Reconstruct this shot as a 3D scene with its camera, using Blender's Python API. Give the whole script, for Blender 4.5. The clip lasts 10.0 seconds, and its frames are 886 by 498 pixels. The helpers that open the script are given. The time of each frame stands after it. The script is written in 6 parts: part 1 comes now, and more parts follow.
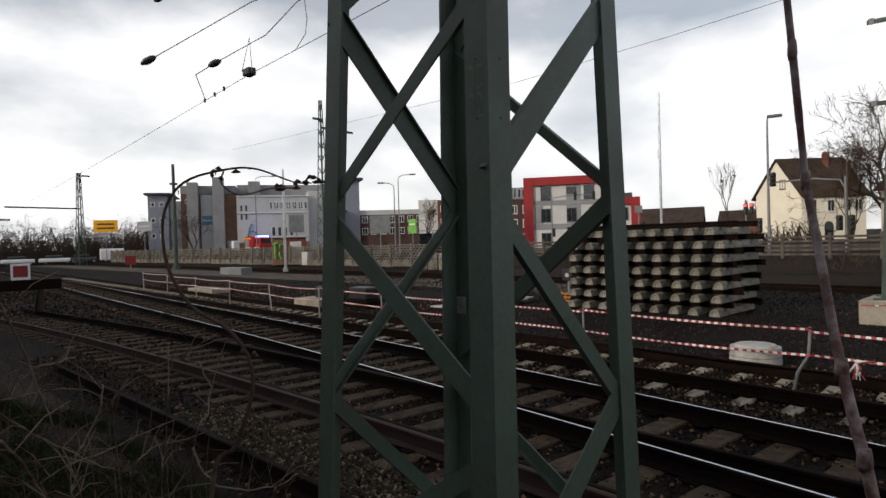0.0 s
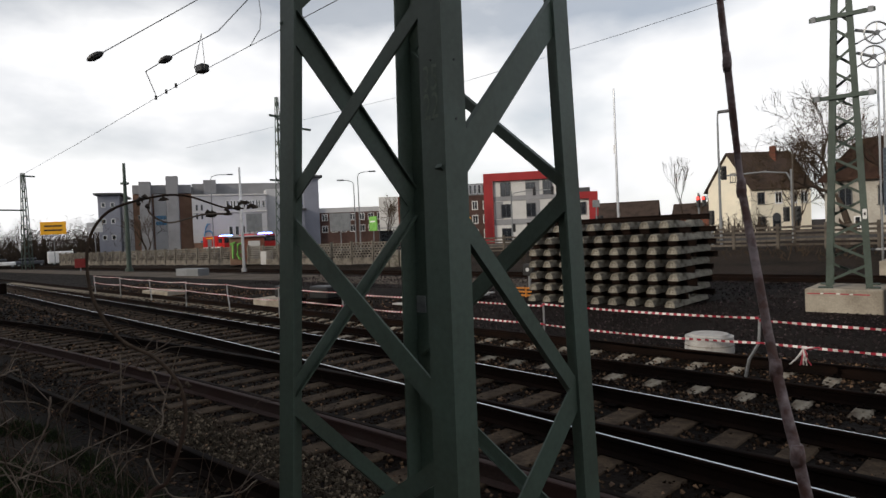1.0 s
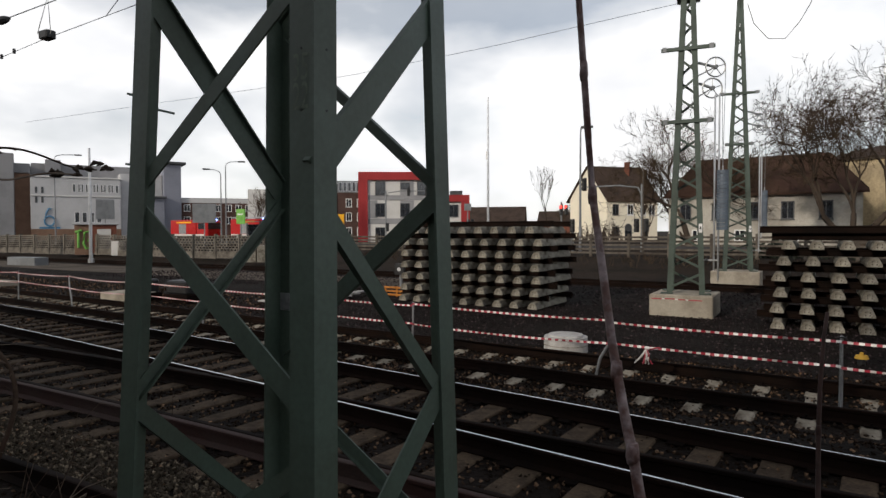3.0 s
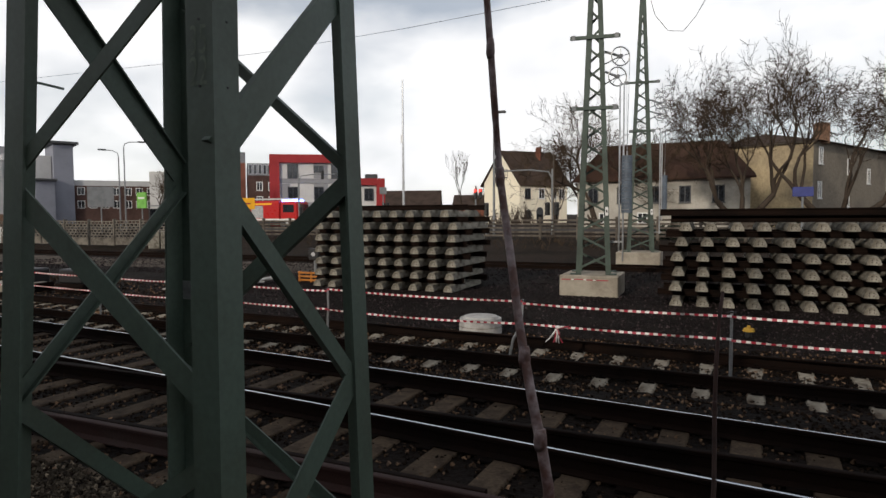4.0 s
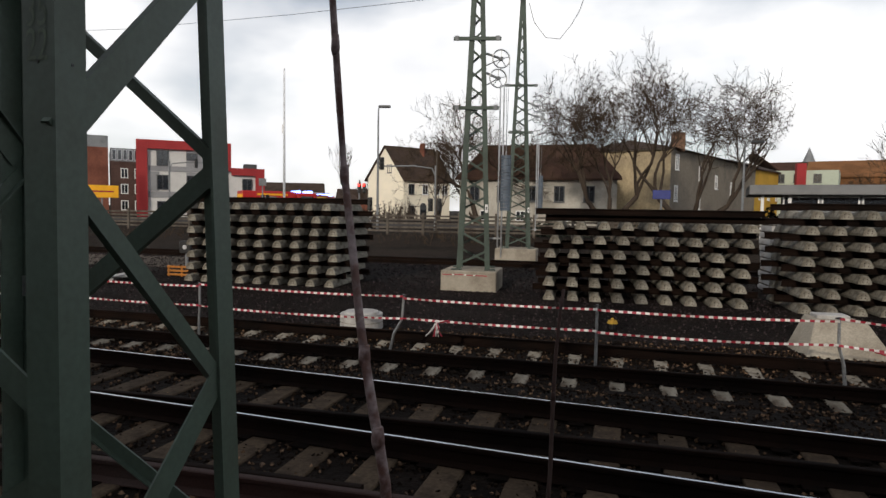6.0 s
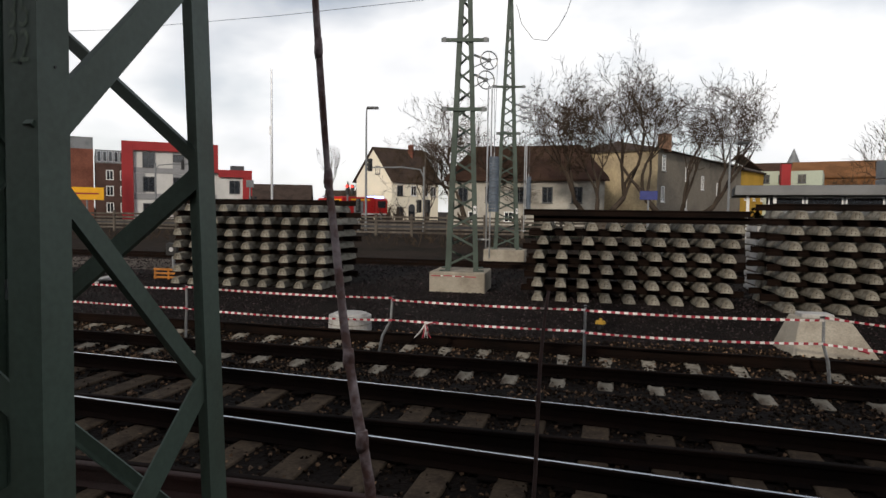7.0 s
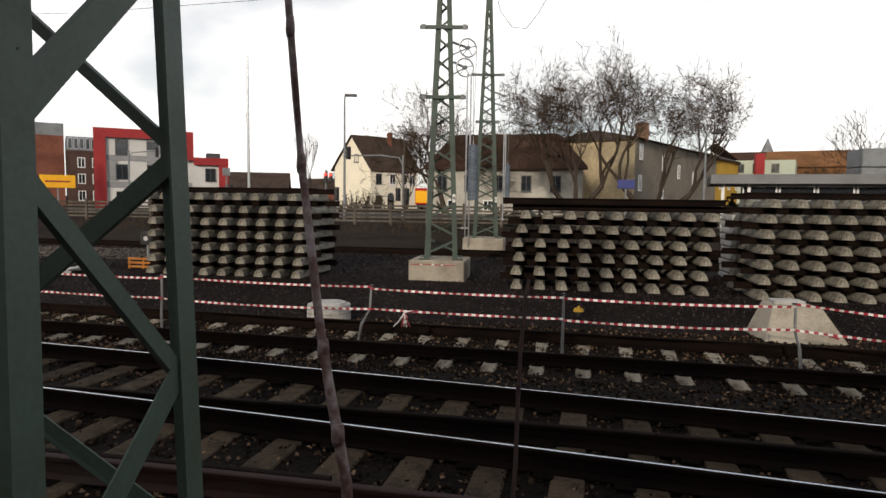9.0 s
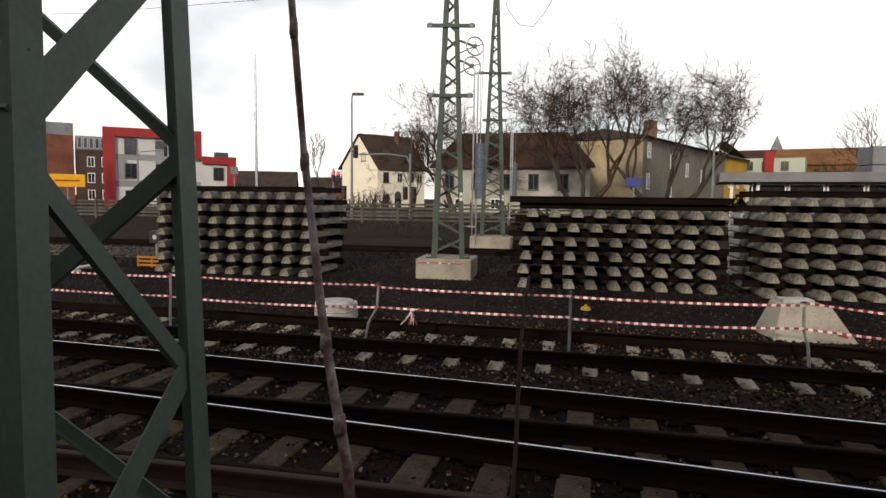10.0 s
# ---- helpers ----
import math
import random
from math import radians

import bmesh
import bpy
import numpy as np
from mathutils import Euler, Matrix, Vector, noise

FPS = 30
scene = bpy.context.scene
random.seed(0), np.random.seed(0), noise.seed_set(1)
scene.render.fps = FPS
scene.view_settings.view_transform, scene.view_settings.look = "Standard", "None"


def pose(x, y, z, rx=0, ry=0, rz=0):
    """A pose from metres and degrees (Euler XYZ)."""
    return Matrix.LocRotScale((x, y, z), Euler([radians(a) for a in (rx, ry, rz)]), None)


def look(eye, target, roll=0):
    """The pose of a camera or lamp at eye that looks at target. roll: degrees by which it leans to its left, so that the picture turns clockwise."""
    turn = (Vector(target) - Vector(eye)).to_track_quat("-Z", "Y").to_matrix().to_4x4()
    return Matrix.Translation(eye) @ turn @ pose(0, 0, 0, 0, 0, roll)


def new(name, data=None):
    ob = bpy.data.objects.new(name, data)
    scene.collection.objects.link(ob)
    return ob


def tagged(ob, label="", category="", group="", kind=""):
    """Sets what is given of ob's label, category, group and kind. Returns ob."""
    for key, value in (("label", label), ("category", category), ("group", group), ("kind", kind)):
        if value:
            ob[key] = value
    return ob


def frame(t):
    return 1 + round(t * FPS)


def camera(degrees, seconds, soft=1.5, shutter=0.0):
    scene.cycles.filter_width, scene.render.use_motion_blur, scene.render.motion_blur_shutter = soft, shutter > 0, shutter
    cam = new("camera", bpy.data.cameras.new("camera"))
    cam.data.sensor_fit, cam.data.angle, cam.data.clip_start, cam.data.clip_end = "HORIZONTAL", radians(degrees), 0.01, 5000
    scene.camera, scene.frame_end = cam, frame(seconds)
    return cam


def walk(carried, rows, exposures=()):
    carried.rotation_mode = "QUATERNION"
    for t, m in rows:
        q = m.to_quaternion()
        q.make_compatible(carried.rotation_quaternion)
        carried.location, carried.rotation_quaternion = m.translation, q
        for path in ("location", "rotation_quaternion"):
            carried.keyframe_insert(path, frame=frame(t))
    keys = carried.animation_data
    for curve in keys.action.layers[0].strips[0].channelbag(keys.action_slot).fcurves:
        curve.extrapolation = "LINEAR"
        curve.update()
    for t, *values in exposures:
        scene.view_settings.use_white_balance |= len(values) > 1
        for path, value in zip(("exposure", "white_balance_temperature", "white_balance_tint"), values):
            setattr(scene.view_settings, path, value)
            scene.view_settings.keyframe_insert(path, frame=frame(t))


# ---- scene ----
cam = camera(71.3, 10.0)
PATH = [
    (0, (0.598, -4.904, 2.288), (-0.840, -3.514, 2.260), -1.59),
    (0.5, (0.601, -4.906, 2.296), (-0.801, -3.480, 2.260), -1.60),
    (1, (0.607, -4.899, 2.299), (-0.741, -3.423, 2.255), -2.51),
    (1.5, (0.610, -4.898, 2.302), (-0.673, -3.364, 2.263), -1.95),
    (2, (0.606, -4.878, 2.294), (-0.572, -3.263, 2.230), -1.31),
    (3.5, (0.604, -4.868, 2.297), (-0.313, -3.092, 2.227), -0.06),
    (4, (0.602, -4.847, 2.296), (-0.174, -3.007, 2.186), -0.35),
    (4.5, (0.617, -4.848, 2.295), (-0.052, -2.966, 2.212), -0.13),
    (5, (0.630, -4.843, 2.296), (0.070, -2.926, 2.189), 0.77),
    (5.5, (0.631, -4.837, 2.298), (0.168, -2.895, 2.172), 1.07),
    (7, (0.637, -4.838, 2.301), (0.255, -2.879, 2.181), 0.75),
    (7.5, (0.624, -4.798, 2.302), (0.280, -2.832, 2.170), 0.95),
    (8, (0.631, -4.820, 2.300), (0.308, -2.851, 2.165), 0.90),
    (8.5, (0.632, -4.821, 2.300), (0.321, -2.851, 2.152), 0.81),
    (9, (0.635, -4.823, 2.299), (0.320, -2.854, 2.143), 0.78),
    (9.5, (0.636, -4.823, 2.299), (0.319, -2.855, 2.142), 0.76),
    (10, (0.643, -4.834, 2.298), (0.305, -2.869, 2.137), 0.71),
]
walk(cam, [(t, look(eye, ahead, roll)) for t, eye, ahead, roll in PATH],
     ((0.0, -0.5, 6480, 10), (5.5, -0.5, 6480, 10), (7.5, -0.5, 6520, 10), (9.0, -0.3, 6740, 10), (10.0, -0.3, 6740, 10)))

# ---- world and sun ----
world = bpy.data.worlds.new("sky")
world.use_nodes = True
scene.world = world
wn, wl = world.node_tree.nodes, world.node_tree.links
sky = wn.new("ShaderNodeTexSky")
sky.sky_type = "NISHITA"
sky.sun_disc = False
sky.sun_elevation = radians(22)
sky.sun_rotation = radians(190.7)
sky.air_density, sky.dust_density, sky.ozone_density = 1.0, 1.2, 1.0
wtc = wn.new("ShaderNodeTexCoord")
wmap = wn.new("ShaderNodeMapping")
wmap.inputs["Scale"].default_value = (1.0, 1.0, 2.2)
wl.new(wtc.outputs["Generated"], wmap.inputs["Vector"])
wno = wn.new("ShaderNodeTexNoise")
wno.inputs["Scale"].default_value, wno.inputs["Detail"].default_value, wno.inputs["Roughness"].default_value = 2.1, 9, 0.5
wl.new(wmap.outputs["Vector"], wno.inputs["Vector"])
wramp = wn.new("ShaderNodeValToRGB")
wramp.color_ramp.elements[0].position, wramp.color_ramp.elements[0].color = 0.36, (0.38, 0.38, 0.38, 1)
wramp.color_ramp.elements[1].position, wramp.color_ramp.elements[1].color = 0.55, (1, 1, 1, 1)
wsep = wn.new("ShaderNodeSeparateXYZ")
wl.new(wtc.outputs["Generated"], wsep.inputs["Vector"])
whigh = wn.new("ShaderNodeMapRange")
whigh.inputs["From Min"].default_value, whigh.inputs["From Max"].default_value = 0.26, 0.75
whigh.inputs["To Min"].default_value, whigh.inputs["To Max"].default_value = 0.02, -0.80
wl.new(wsep.outputs["Z"], whigh.inputs["Value"])
wadd = wn.new("ShaderNodeMath")
wl.new(wno.outputs["Fac"], wadd.inputs[0]), wl.new(whigh.outputs["Result"], wadd.inputs[1])
wl.new(wadd.outputs["Value"], wramp.inputs["Fac"])
wno2 = wn.new("ShaderNodeTexNoise")
wno2.inputs["Scale"].default_value, wno2.inputs["Detail"].default_value = 5.0, 8
wl.new(wmap.outputs["Vector"], wno2.inputs["Vector"])
wramp2 = wn.new("ShaderNodeValToRGB")
wramp2.color_ramp.elements[0].position, wramp2.color_ramp.elements[0].color = 0.3, (12.2, 12.3, 12.6, 1)
wramp2.color_ramp.elements[1].position, wramp2.color_ramp.elements[1].color = 0.65, (15.0, 14.9, 14.8, 1)
wl.new(wno2.outputs["Fac"], wramp2.inputs["Fac"])
wmix = wn.new("ShaderNodeMix")
wmix.data_type = "RGBA"
wl.new(wramp.outputs["Color"], wmix.inputs["Factor"])
wl.new(sky.outputs["Color"], wmix.inputs["A"])
wl.new(wramp2.outputs["Color"], wmix.inputs["B"])
wbg = wn["Background"]
wbg.inputs["Strength"].default_value = 0.11
wl.new(wmix.outputs["Result"], wbg.inputs["Color"])

sun = new("sun", bpy.data.lights.new("sun", "SUN"))
sun.data.energy, sun.data.angle, sun.data.color = 3.2, radians(1.5), (1.0, 0.90, 0.76)
sun.matrix_world = look((-18.0, -95.0, 39.1), (0, 0, 0))


# ---- materials ----
def mat(name, base, rough=0.7, metal=0.0, vary=0.35, scale=3.0, fine=40.0, bump=0.2, dist=0.01, second=None, spec=None, random_tint=0.0, patch=(0.45, 0.62)):
    """A node material: base colour with stains at a large scale, grain at a fine one, and relief."""
    m = bpy.data.materials.new(name)
    m.use_nodes = True
    n, l = m.node_tree.nodes, m.node_tree.links
    b = n["Principled BSDF"]
    b.inputs["Roughness"].default_value, b.inputs["Metallic"].default_value = rough, metal
    b.inputs["Specular IOR Level"].default_value = spec if spec is not None else (0.08 if rough >= 0.85 else 0.45)
    tc = n.new("ShaderNodeTexCoord")
    big, small = n.new("ShaderNodeTexNoise"), n.new("ShaderNodeTexNoise")
    big.inputs["Scale"].default_value, big.inputs["Detail"].default_value, big.inputs["Roughness"].default_value = scale, 6, 0.6
    small.inputs["Scale"].default_value, small.inputs["Detail"].default_value = fine, 5
    l.new(tc.outputs["Object"], big.inputs["Vector"]), l.new(tc.outputs["Object"], small.inputs["Vector"])
    r1 = n.new("ShaderNodeValToRGB")
    second = second or tuple(c * (1 - vary) for c in base)
    r1.color_ramp.elements[0].position, r1.color_ramp.elements[0].color = patch[0], (*base, 1)
    r1.color_ramp.elements[1].position, r1.color_ramp.elements[1].color = patch[1], (*second, 1)
    l.new(big.outputs["Fac"], r1.inputs["Fac"])
    mix = n.new("ShaderNodeMix")
    mix.data_type, mix.blend_type = "RGBA", "MULTIPLY"
    mix.inputs["Factor"].default_value = 1.0
    r2 = n.new("ShaderNodeMapRange")
    r2.inputs["From Min"].default_value, r2.inputs["From Max"].default_value = 0.3, 0.7
    r2.inputs["To Min"].default_value, r2.inputs["To Max"].default_value = 1 - vary * 0.7, 1 + vary * 0.35
    l.new(small.outputs["Fac"], r2.inputs["Value"])
    l.new(r1.outputs["Color"], mix.inputs["A"]), l.new(r2.outputs["Result"], mix.inputs["B"])
    out = mix.outputs["Result"]
    if random_tint:
        info, r3, mix2 = n.new("ShaderNodeObjectInfo"), n.new("ShaderNodeMapRange"), n.new("ShaderNodeMix")
        r3.inputs["To Min"].default_value, r3.inputs["To Max"].default_value = 1 - random_tint, 1 + random_tint
        mix2.data_type, mix2.blend_type = "RGBA", "MULTIPLY"
        mix2.inputs["Factor"].default_value = 1.0
        l.new(info.outputs["Random"], r3.inputs["Value"])
        l.new(out, mix2.inputs["A"]), l.new(r3.outputs["Result"], mix2.inputs["B"])
        out = mix2.outputs["Result"]
    l.new(out, b.inputs["Base Color"])
    if bump:
        bp = n.new("ShaderNodeBump")
        bp.inputs["Strength"].default_value, bp.inputs["Distance"].default_value = bump, dist
        l.new(small.outputs["Fac"], bp.inputs["Height"]), l.new(bp.outputs["Normal"], b.inputs["Normal"])
    rr = n.new("ShaderNodeMapRange")
    rr.inputs["To Min"].default_value, rr.inputs["To Max"].default_value = max(0.03, rough - 0.12), min(1, rough + 0.12)
    l.new(big.outputs["Fac"], rr.inputs["Value"]), l.new(rr.outputs["Result"], b.inputs["Roughness"])
    return m


def island(m, low=0.5, high=1.5):
    """Varies a material piece by piece where the pieces are joined in one mesh."""
    n, l = m.node_tree.nodes, m.node_tree.links
    b = n["Principled BSDF"]
    src = b.inputs["Base Color"].links[0].from_socket
    g, r, mx = n.new("ShaderNodeNewGeometry"), n.new("ShaderNodeMapRange"), n.new("ShaderNodeMix")
    r.inputs["To Min"].default_value, r.inputs["To Max"].default_value = low, high
    mx.data_type, mx.blend_type = "RGBA", "MULTIPLY"
    mx.inputs["Factor"].default_value = 1.0
    pw = n.new("ShaderNodeMath")
    pw.operation = "POWER"
    pw.inputs[1].default_value = 6.0
    l.new(g.outputs["Random Per Island"], pw.inputs[0]), l.new(pw.outputs["Value"], r.inputs["Value"])
    l.new(src, mx.inputs["A"]), l.new(r.outputs["Result"], mx.inputs["B"]), l.new(mx.outputs["Result"], b.inputs["Base Color"])
    return m


def glow(name, colour, strength):
    m = bpy.data.materials.new(name)
    m.use_nodes = True
    b = m.node_tree.nodes["Principled BSDF"]
    b.inputs["Base Color"].default_value = (*colour, 1)
    b.inputs["Emission Color"].default_value, b.inputs["Emission Strength"].default_value = (*colour, 1), strength
    return m


GREEN = mat("green_paint", (0.060, 0.088, 0.068), 0.5, vary=0.22, scale=2.2, fine=60, bump=0.08, dist=0.003, second=(0.050, 0.068, 0.050))
GREEN_FAR = mat("weathered_green_paint", (0.042, 0.064, 0.05), 0.6, vary=0.3, scale=1.5, fine=20, bump=0.1, second=(0.03, 0.044, 0.034))
RAIL = mat("rusty_rail", (0.011, 0.0062, 0.0045), 0.75, vary=0.5, scale=1.2, fine=70, bump=0.3, dist=0.004, second=(0.006, 0.0042, 0.0035), spec=0.04)
RAIL_RUST = mat("bright_rust", (0.030, 0.011, 0.008), 0.8, vary=0.5, scale=1.5, fine=60, bump=0.3, dist=0.004, second=(0.035, 0.02, 0.016), spec=0.3)
STEEL = mat("polished_rail_head", (0.62, 0.64, 0.68), 0.22, 1.0, vary=0.15, scale=0.6, fine=30, bump=0.02)
SLEEPER = mat("concrete_sleeper", (0.26, 0.243, 0.205), 0.9, vary=0.45, scale=5, fine=45, bump=0.35, dist=0.006, second=(0.13, 0.115, 0.092), random_tint=0.18)
SLEEPER_OLD = mat("dirty_sleeper", (0.068, 0.049, 0.033), 0.92, vary=0.45, scale=4, fine=30, bump=0.4, dist=0.008, second=(0.036, 0.026, 0.019), random_tint=0.25)
SLEEPER_A = mat("ballast_stained_sleeper", (0.30, 0.265, 0.21), 0.92, vary=0.45, scale=5, fine=40, bump=0.4, dist=0.006, second=(0.11, 0.085, 0.062), random_tint=0.2)
GROUND = mat("ballast_bed", (0.011, 0.0078, 0.006), 0.95, vary=0.6, scale=0.5, fine=14, bump=0.9, dist=0.05, second=(0.006, 0.0045, 0.0036))
STONE = island(mat("ballast_stone", (0.032, 0.0195, 0.0115), 0.9, vary=0.4, scale=9, fine=50, bump=0.3, dist=0.004, second=(0.013, 0.009, 0.0068)), 0.35, 9.0)
STONE_FRESH = island(mat("fresh_grey_ballast", (0.032, 0.0235, 0.0245), 0.9, vary=0.4, scale=9, fine=50, bump=0.3, dist=0.004, second=(0.018, 0.0135, 0.0145)), 0.4, 3.5)
STONE_PALE = island(mat("sandy_stone", (0.085, 0.068, 0.048), 0.9, vary=0.4, scale=9, fine=50, bump=0.3, dist=0.004, second=(0.045, 0.035, 0.025)), 0.5, 3.0)
CONCRETE = mat("pale_concrete", (0.34, 0.305, 0.25), 0.9, vary=0.3, scale=1.5, fine=35, bump=0.25, dist=0.006, second=(0.24, 0.21, 0.17))
WHITE_CONC = mat("white_concrete", (0.42, 0.41, 0.395), 0.85, vary=0.3, scale=2.5, fine=40, bump=0.2, dist=0.005, second=(0.30, 0.285, 0.27))
TAPE_RED = mat("red_tape", (0.32, 0.02, 0.04), 0.5, vary=0.2, bump=0)
TAPE_WHITE = mat("white_tape", (0.66, 0.64, 0.62), 0.5, vary=0.15, bump=0)
GALV = mat("galvanised_steel", (0.38, 0.39, 0.40), 0.45, 0.7, vary=0.3, scale=6, bump=0.05)
ALU = mat("brushed_aluminium", (0.55, 0.56, 0.58), 0.35, 0.9, vary=0.2, bump=0.03)
WOOD_GREY = mat("grey_weathered_wood", (0.11, 0.095, 0.08), 0.9, vary=0.45, scale=2, fine=25, bump=0.3, second=(0.06, 0.05, 0.042), random_tint=0.25)
FENCE_CONC = mat("fence_concrete", (0.17, 0.153, 0.13), 0.9, vary=0.35, scale=1.2, fine=20, bump=0.2, second=(0.09, 0.08, 0.07), random_tint=0.12)
EARTH = mat("bare_earth", (0.024, 0.0165, 0.0115), 0.95, vary=0.5, scale=0.3, fine=6, bump=0.8, dist=0.08, second=(0.011, 0.0085, 0.006))
BARK = mat("grey_brown_bark", (0.060, 0.045, 0.034), 0.9, vary=0.4, scale=4, fine=30, bump=0.4, second=(0.05, 0.04, 0.033))
STEM = mat("dead_stem", (0.085, 0.038, 0.030), 0.6, vary=0.45, scale=38, fine=160, bump=0.4, dist=0.001, second=(0.24, 0.19, 0.19), patch=(0.46, 0.60))
BRAMBLE = mat("bramble_cane", (0.15, 0.12, 0.095), 0.88, vary=0.4, scale=14, fine=90, bump=0.2, dist=0.002, second=(0.06, 0.036, 0.028))
BRAMBLE_DARK = mat("old_bramble_cane", (0.07, 0.05, 0.036), 0.88, vary=0.45, scale=6, fine=90, bump=0.2, dist=0.002, second=(0.026, 0.015, 0.011))
GRASS = island(mat("winter_grass", (0.020, 0.033, 0.008), 0.88, vary=0.4, bump=0, second=(0.014, 0.013, 0.006)), 0.4, 2.2)
CREAM = mat("cream_render", (0.72, 0.665, 0.54), 0.9, vary=0.14, scale=0.4, fine=12, bump=0.1, second=(0.78, 0.71, 0.57))
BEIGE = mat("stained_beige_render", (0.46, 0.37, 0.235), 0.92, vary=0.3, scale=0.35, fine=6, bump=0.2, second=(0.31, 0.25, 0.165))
GREY_REND = mat("warm_grey_render", (0.21, 0.183, 0.148), 0.92, vary=0.35, scale=0.35, fine=6, bump=0.2, second=(0.165, 0.145, 0.12))
OCHRE = mat("ochre_render", (0.46, 0.28, 0.05), 0.9, vary=0.15, scale=0.4, fine=10, bump=0.1)
ROOF_DARK = mat("dark_roof_tiles", (0.060, 0.042, 0.034), 0.85, vary=0.4, scale=0.8, fine=14, bump=0.5, dist=0.05, second=(0.04, 0.03, 0.025))
ROOF_RED = mat("red_roof_tiles", (0.062, 0.036, 0.026), 0.85, vary=0.4, scale=0.8, fine=14, bump=0.5, dist=0.05, second=(0.05, 0.028, 0.022))
WHITE_REND = mat("white_render", (0.56, 0.55, 0.535), 0.9, vary=0.12, scale=0.4, fine=10, bump=0.1)
PALE_REND = mat("pale_grey_render", (0.46, 0.46, 0.47), 0.9, vary=0.12, scale=0.3, fine=8, bump=0.1)
MID_GREY = mat("mid_grey_render", (0.255, 0.255, 0.265), 0.9, vary=0.15, scale=0.3, fine=8, bump=0.1)
BLUE_GREY = mat("blue_grey_cladding", (0.21, 0.22, 0.265), 0.8, vary=0.12, scale=0.3, fine=8, bump=0.1)
RED_BOARD = mat("dark_red_board", (0.20, 0.010, 0.008), 0.6, vary=0.15, bump=0)
RED_PAINT = mat("red_facade_paint", (0.29, 0.020, 0.022), 0.8, vary=0.15, scale=0.4, fine=8, bump=0.05)
BRICK_DARK = mat("dark_brown_brick", (0.085, 0.052, 0.045), 0.9, vary=0.3, scale=0.5, fine=9, bump=0.3)
BRICK_RED = mat("red_brown_brick", (0.19, 0.075, 0.052), 0.9, vary=0.3, scale=0.5, fine=9, bump=0.3)
BROWN_REND = mat("brown_render", (0.22, 0.135, 0.095), 0.9, vary=0.2, scale=0.4, fine=9, bump=0.1)
ORANGE_REND = mat("orange_tile_roof", (0.21, 0.10, 0.045), 0.9, vary=0.3, scale=0.3, fine=6, bump=0.2)
COTTAGE = mat("dirty_whitewash", (0.42, 0.395, 0.35), 0.9, vary=0.25, scale=0.5, fine=8, bump=0.15, second=(0.30, 0.28, 0.245))
ORANGE = mat("orange_trolley_paint", (0.42, 0.15, 0.012), 0.55, vary=0.3, scale=4, bump=0.05)
MINT = mat("mint_render", (0.40, 0.44, 0.36), 0.9, vary=0.12, scale=0.4, fine=8, bump=0.05)
GLASS = mat("window_glass", (0.02, 0.024, 0.03), 0.06, vary=0.2, bump=0, spec=0.8)
DARK_FRAME = mat("dark_frame", (0.05, 0.052, 0.056), 0.5, vary=0.15, bump=0)
WHITE_FRAME = mat("white_frame", (0.7, 0.7, 0.7), 0.5, vary=0.1, bump=0)
BLACK = mat("black_plastic", (0.012, 0.012, 0.013), 0.5, vary=0.2, bump=0)
YELLOW = mat("yellow_sign", (0.85, 0.42, 0.01), 0.5, vary=0.08, bump=0)
BLUE = mat("blue_paint", (0.02, 0.03, 0.17), 0.5, vary=0.15, bump=0)
WEIGHT = mat("blue_grey_weight", (0.10, 0.125, 0.16), 0.6, vary=0.25, scale=4, fine=30, bump=0.1)
GREY_METAL = mat("grey_sheet_metal", (0.20, 0.21, 0.22), 0.6, 0.2, vary=0.25, scale=1, bump=0.05)
FIRE_RED = mat("fire_engine_red", (0.42, 0.012, 0.012), 0.3, vary=0.1, bump=0)
CAR_WHITE = mat("white_car_paint", (0.75, 0.75, 0.75), 0.3, vary=0.08, bump=0)
CAR_DARK = mat("dark_car_paint", (0.05, 0.055, 0.07), 0.3, vary=0.1, bump=0)
RUBBER = mat("rubber", (0.015, 0.015, 0.015), 0.8, vary=0.2, bump=0)
LIME = mat("lime_green_paint", (0.16, 0.42, 0.07), 0.6, vary=0.2, bump=0)
BLUE_SIGN = mat("blue_lettering", (0.07, 0.20, 0.34), 0.6, vary=0.1, bump=0)
CHALK = mat("faint_chalk", (0.115, 0.145, 0.105), 0.8, vary=0.4, scale=30, bump=0)
HEDGE = island(mat("dark_evergreen", (0.025, 0.036, 0.018), 0.8, vary=0.4, bump=0), 0.5, 1.5)
ROAD = mat("asphalt", (0.055, 0.055, 0.058), 0.9, vary=0.3, scale=0.3, fine=30, bump=0.2)
TAN = mat("sandy_strip", (0.10, 0.082, 0.066), 0.95, vary=0.35, scale=0.4, fine=9, bump=0.4, dist=0.03, second=(0.06, 0.05, 0.041))
RED_LAMP, BLUE_LAMP = glow("red_light", (1.0, 0.03, 0.02), 6), glow("blue_light", (0.15, 0.25, 1.0), 14)


# ---- building blocks ----
def link(name, bm, material, parent=None, label="", smooth=False):
    me = bpy.data.meshes.new(name)
    bmesh.ops.recalc_face_normals(bm, faces=bm.faces)
    bm.to_mesh(me)
    bm.free()
    for m in material if isinstance(material, (list, tuple)) else [material]:
        me.materials.append(m)
    if smooth:
        me.shade_smooth()
    ob = new(name, me)
    ob.parent = parent
    if label:
        ob["label"] = label
    return ob


def part(name, bm, material, parent, label="", smooth=False):
    return link(name, bm, material, parent, label, smooth)


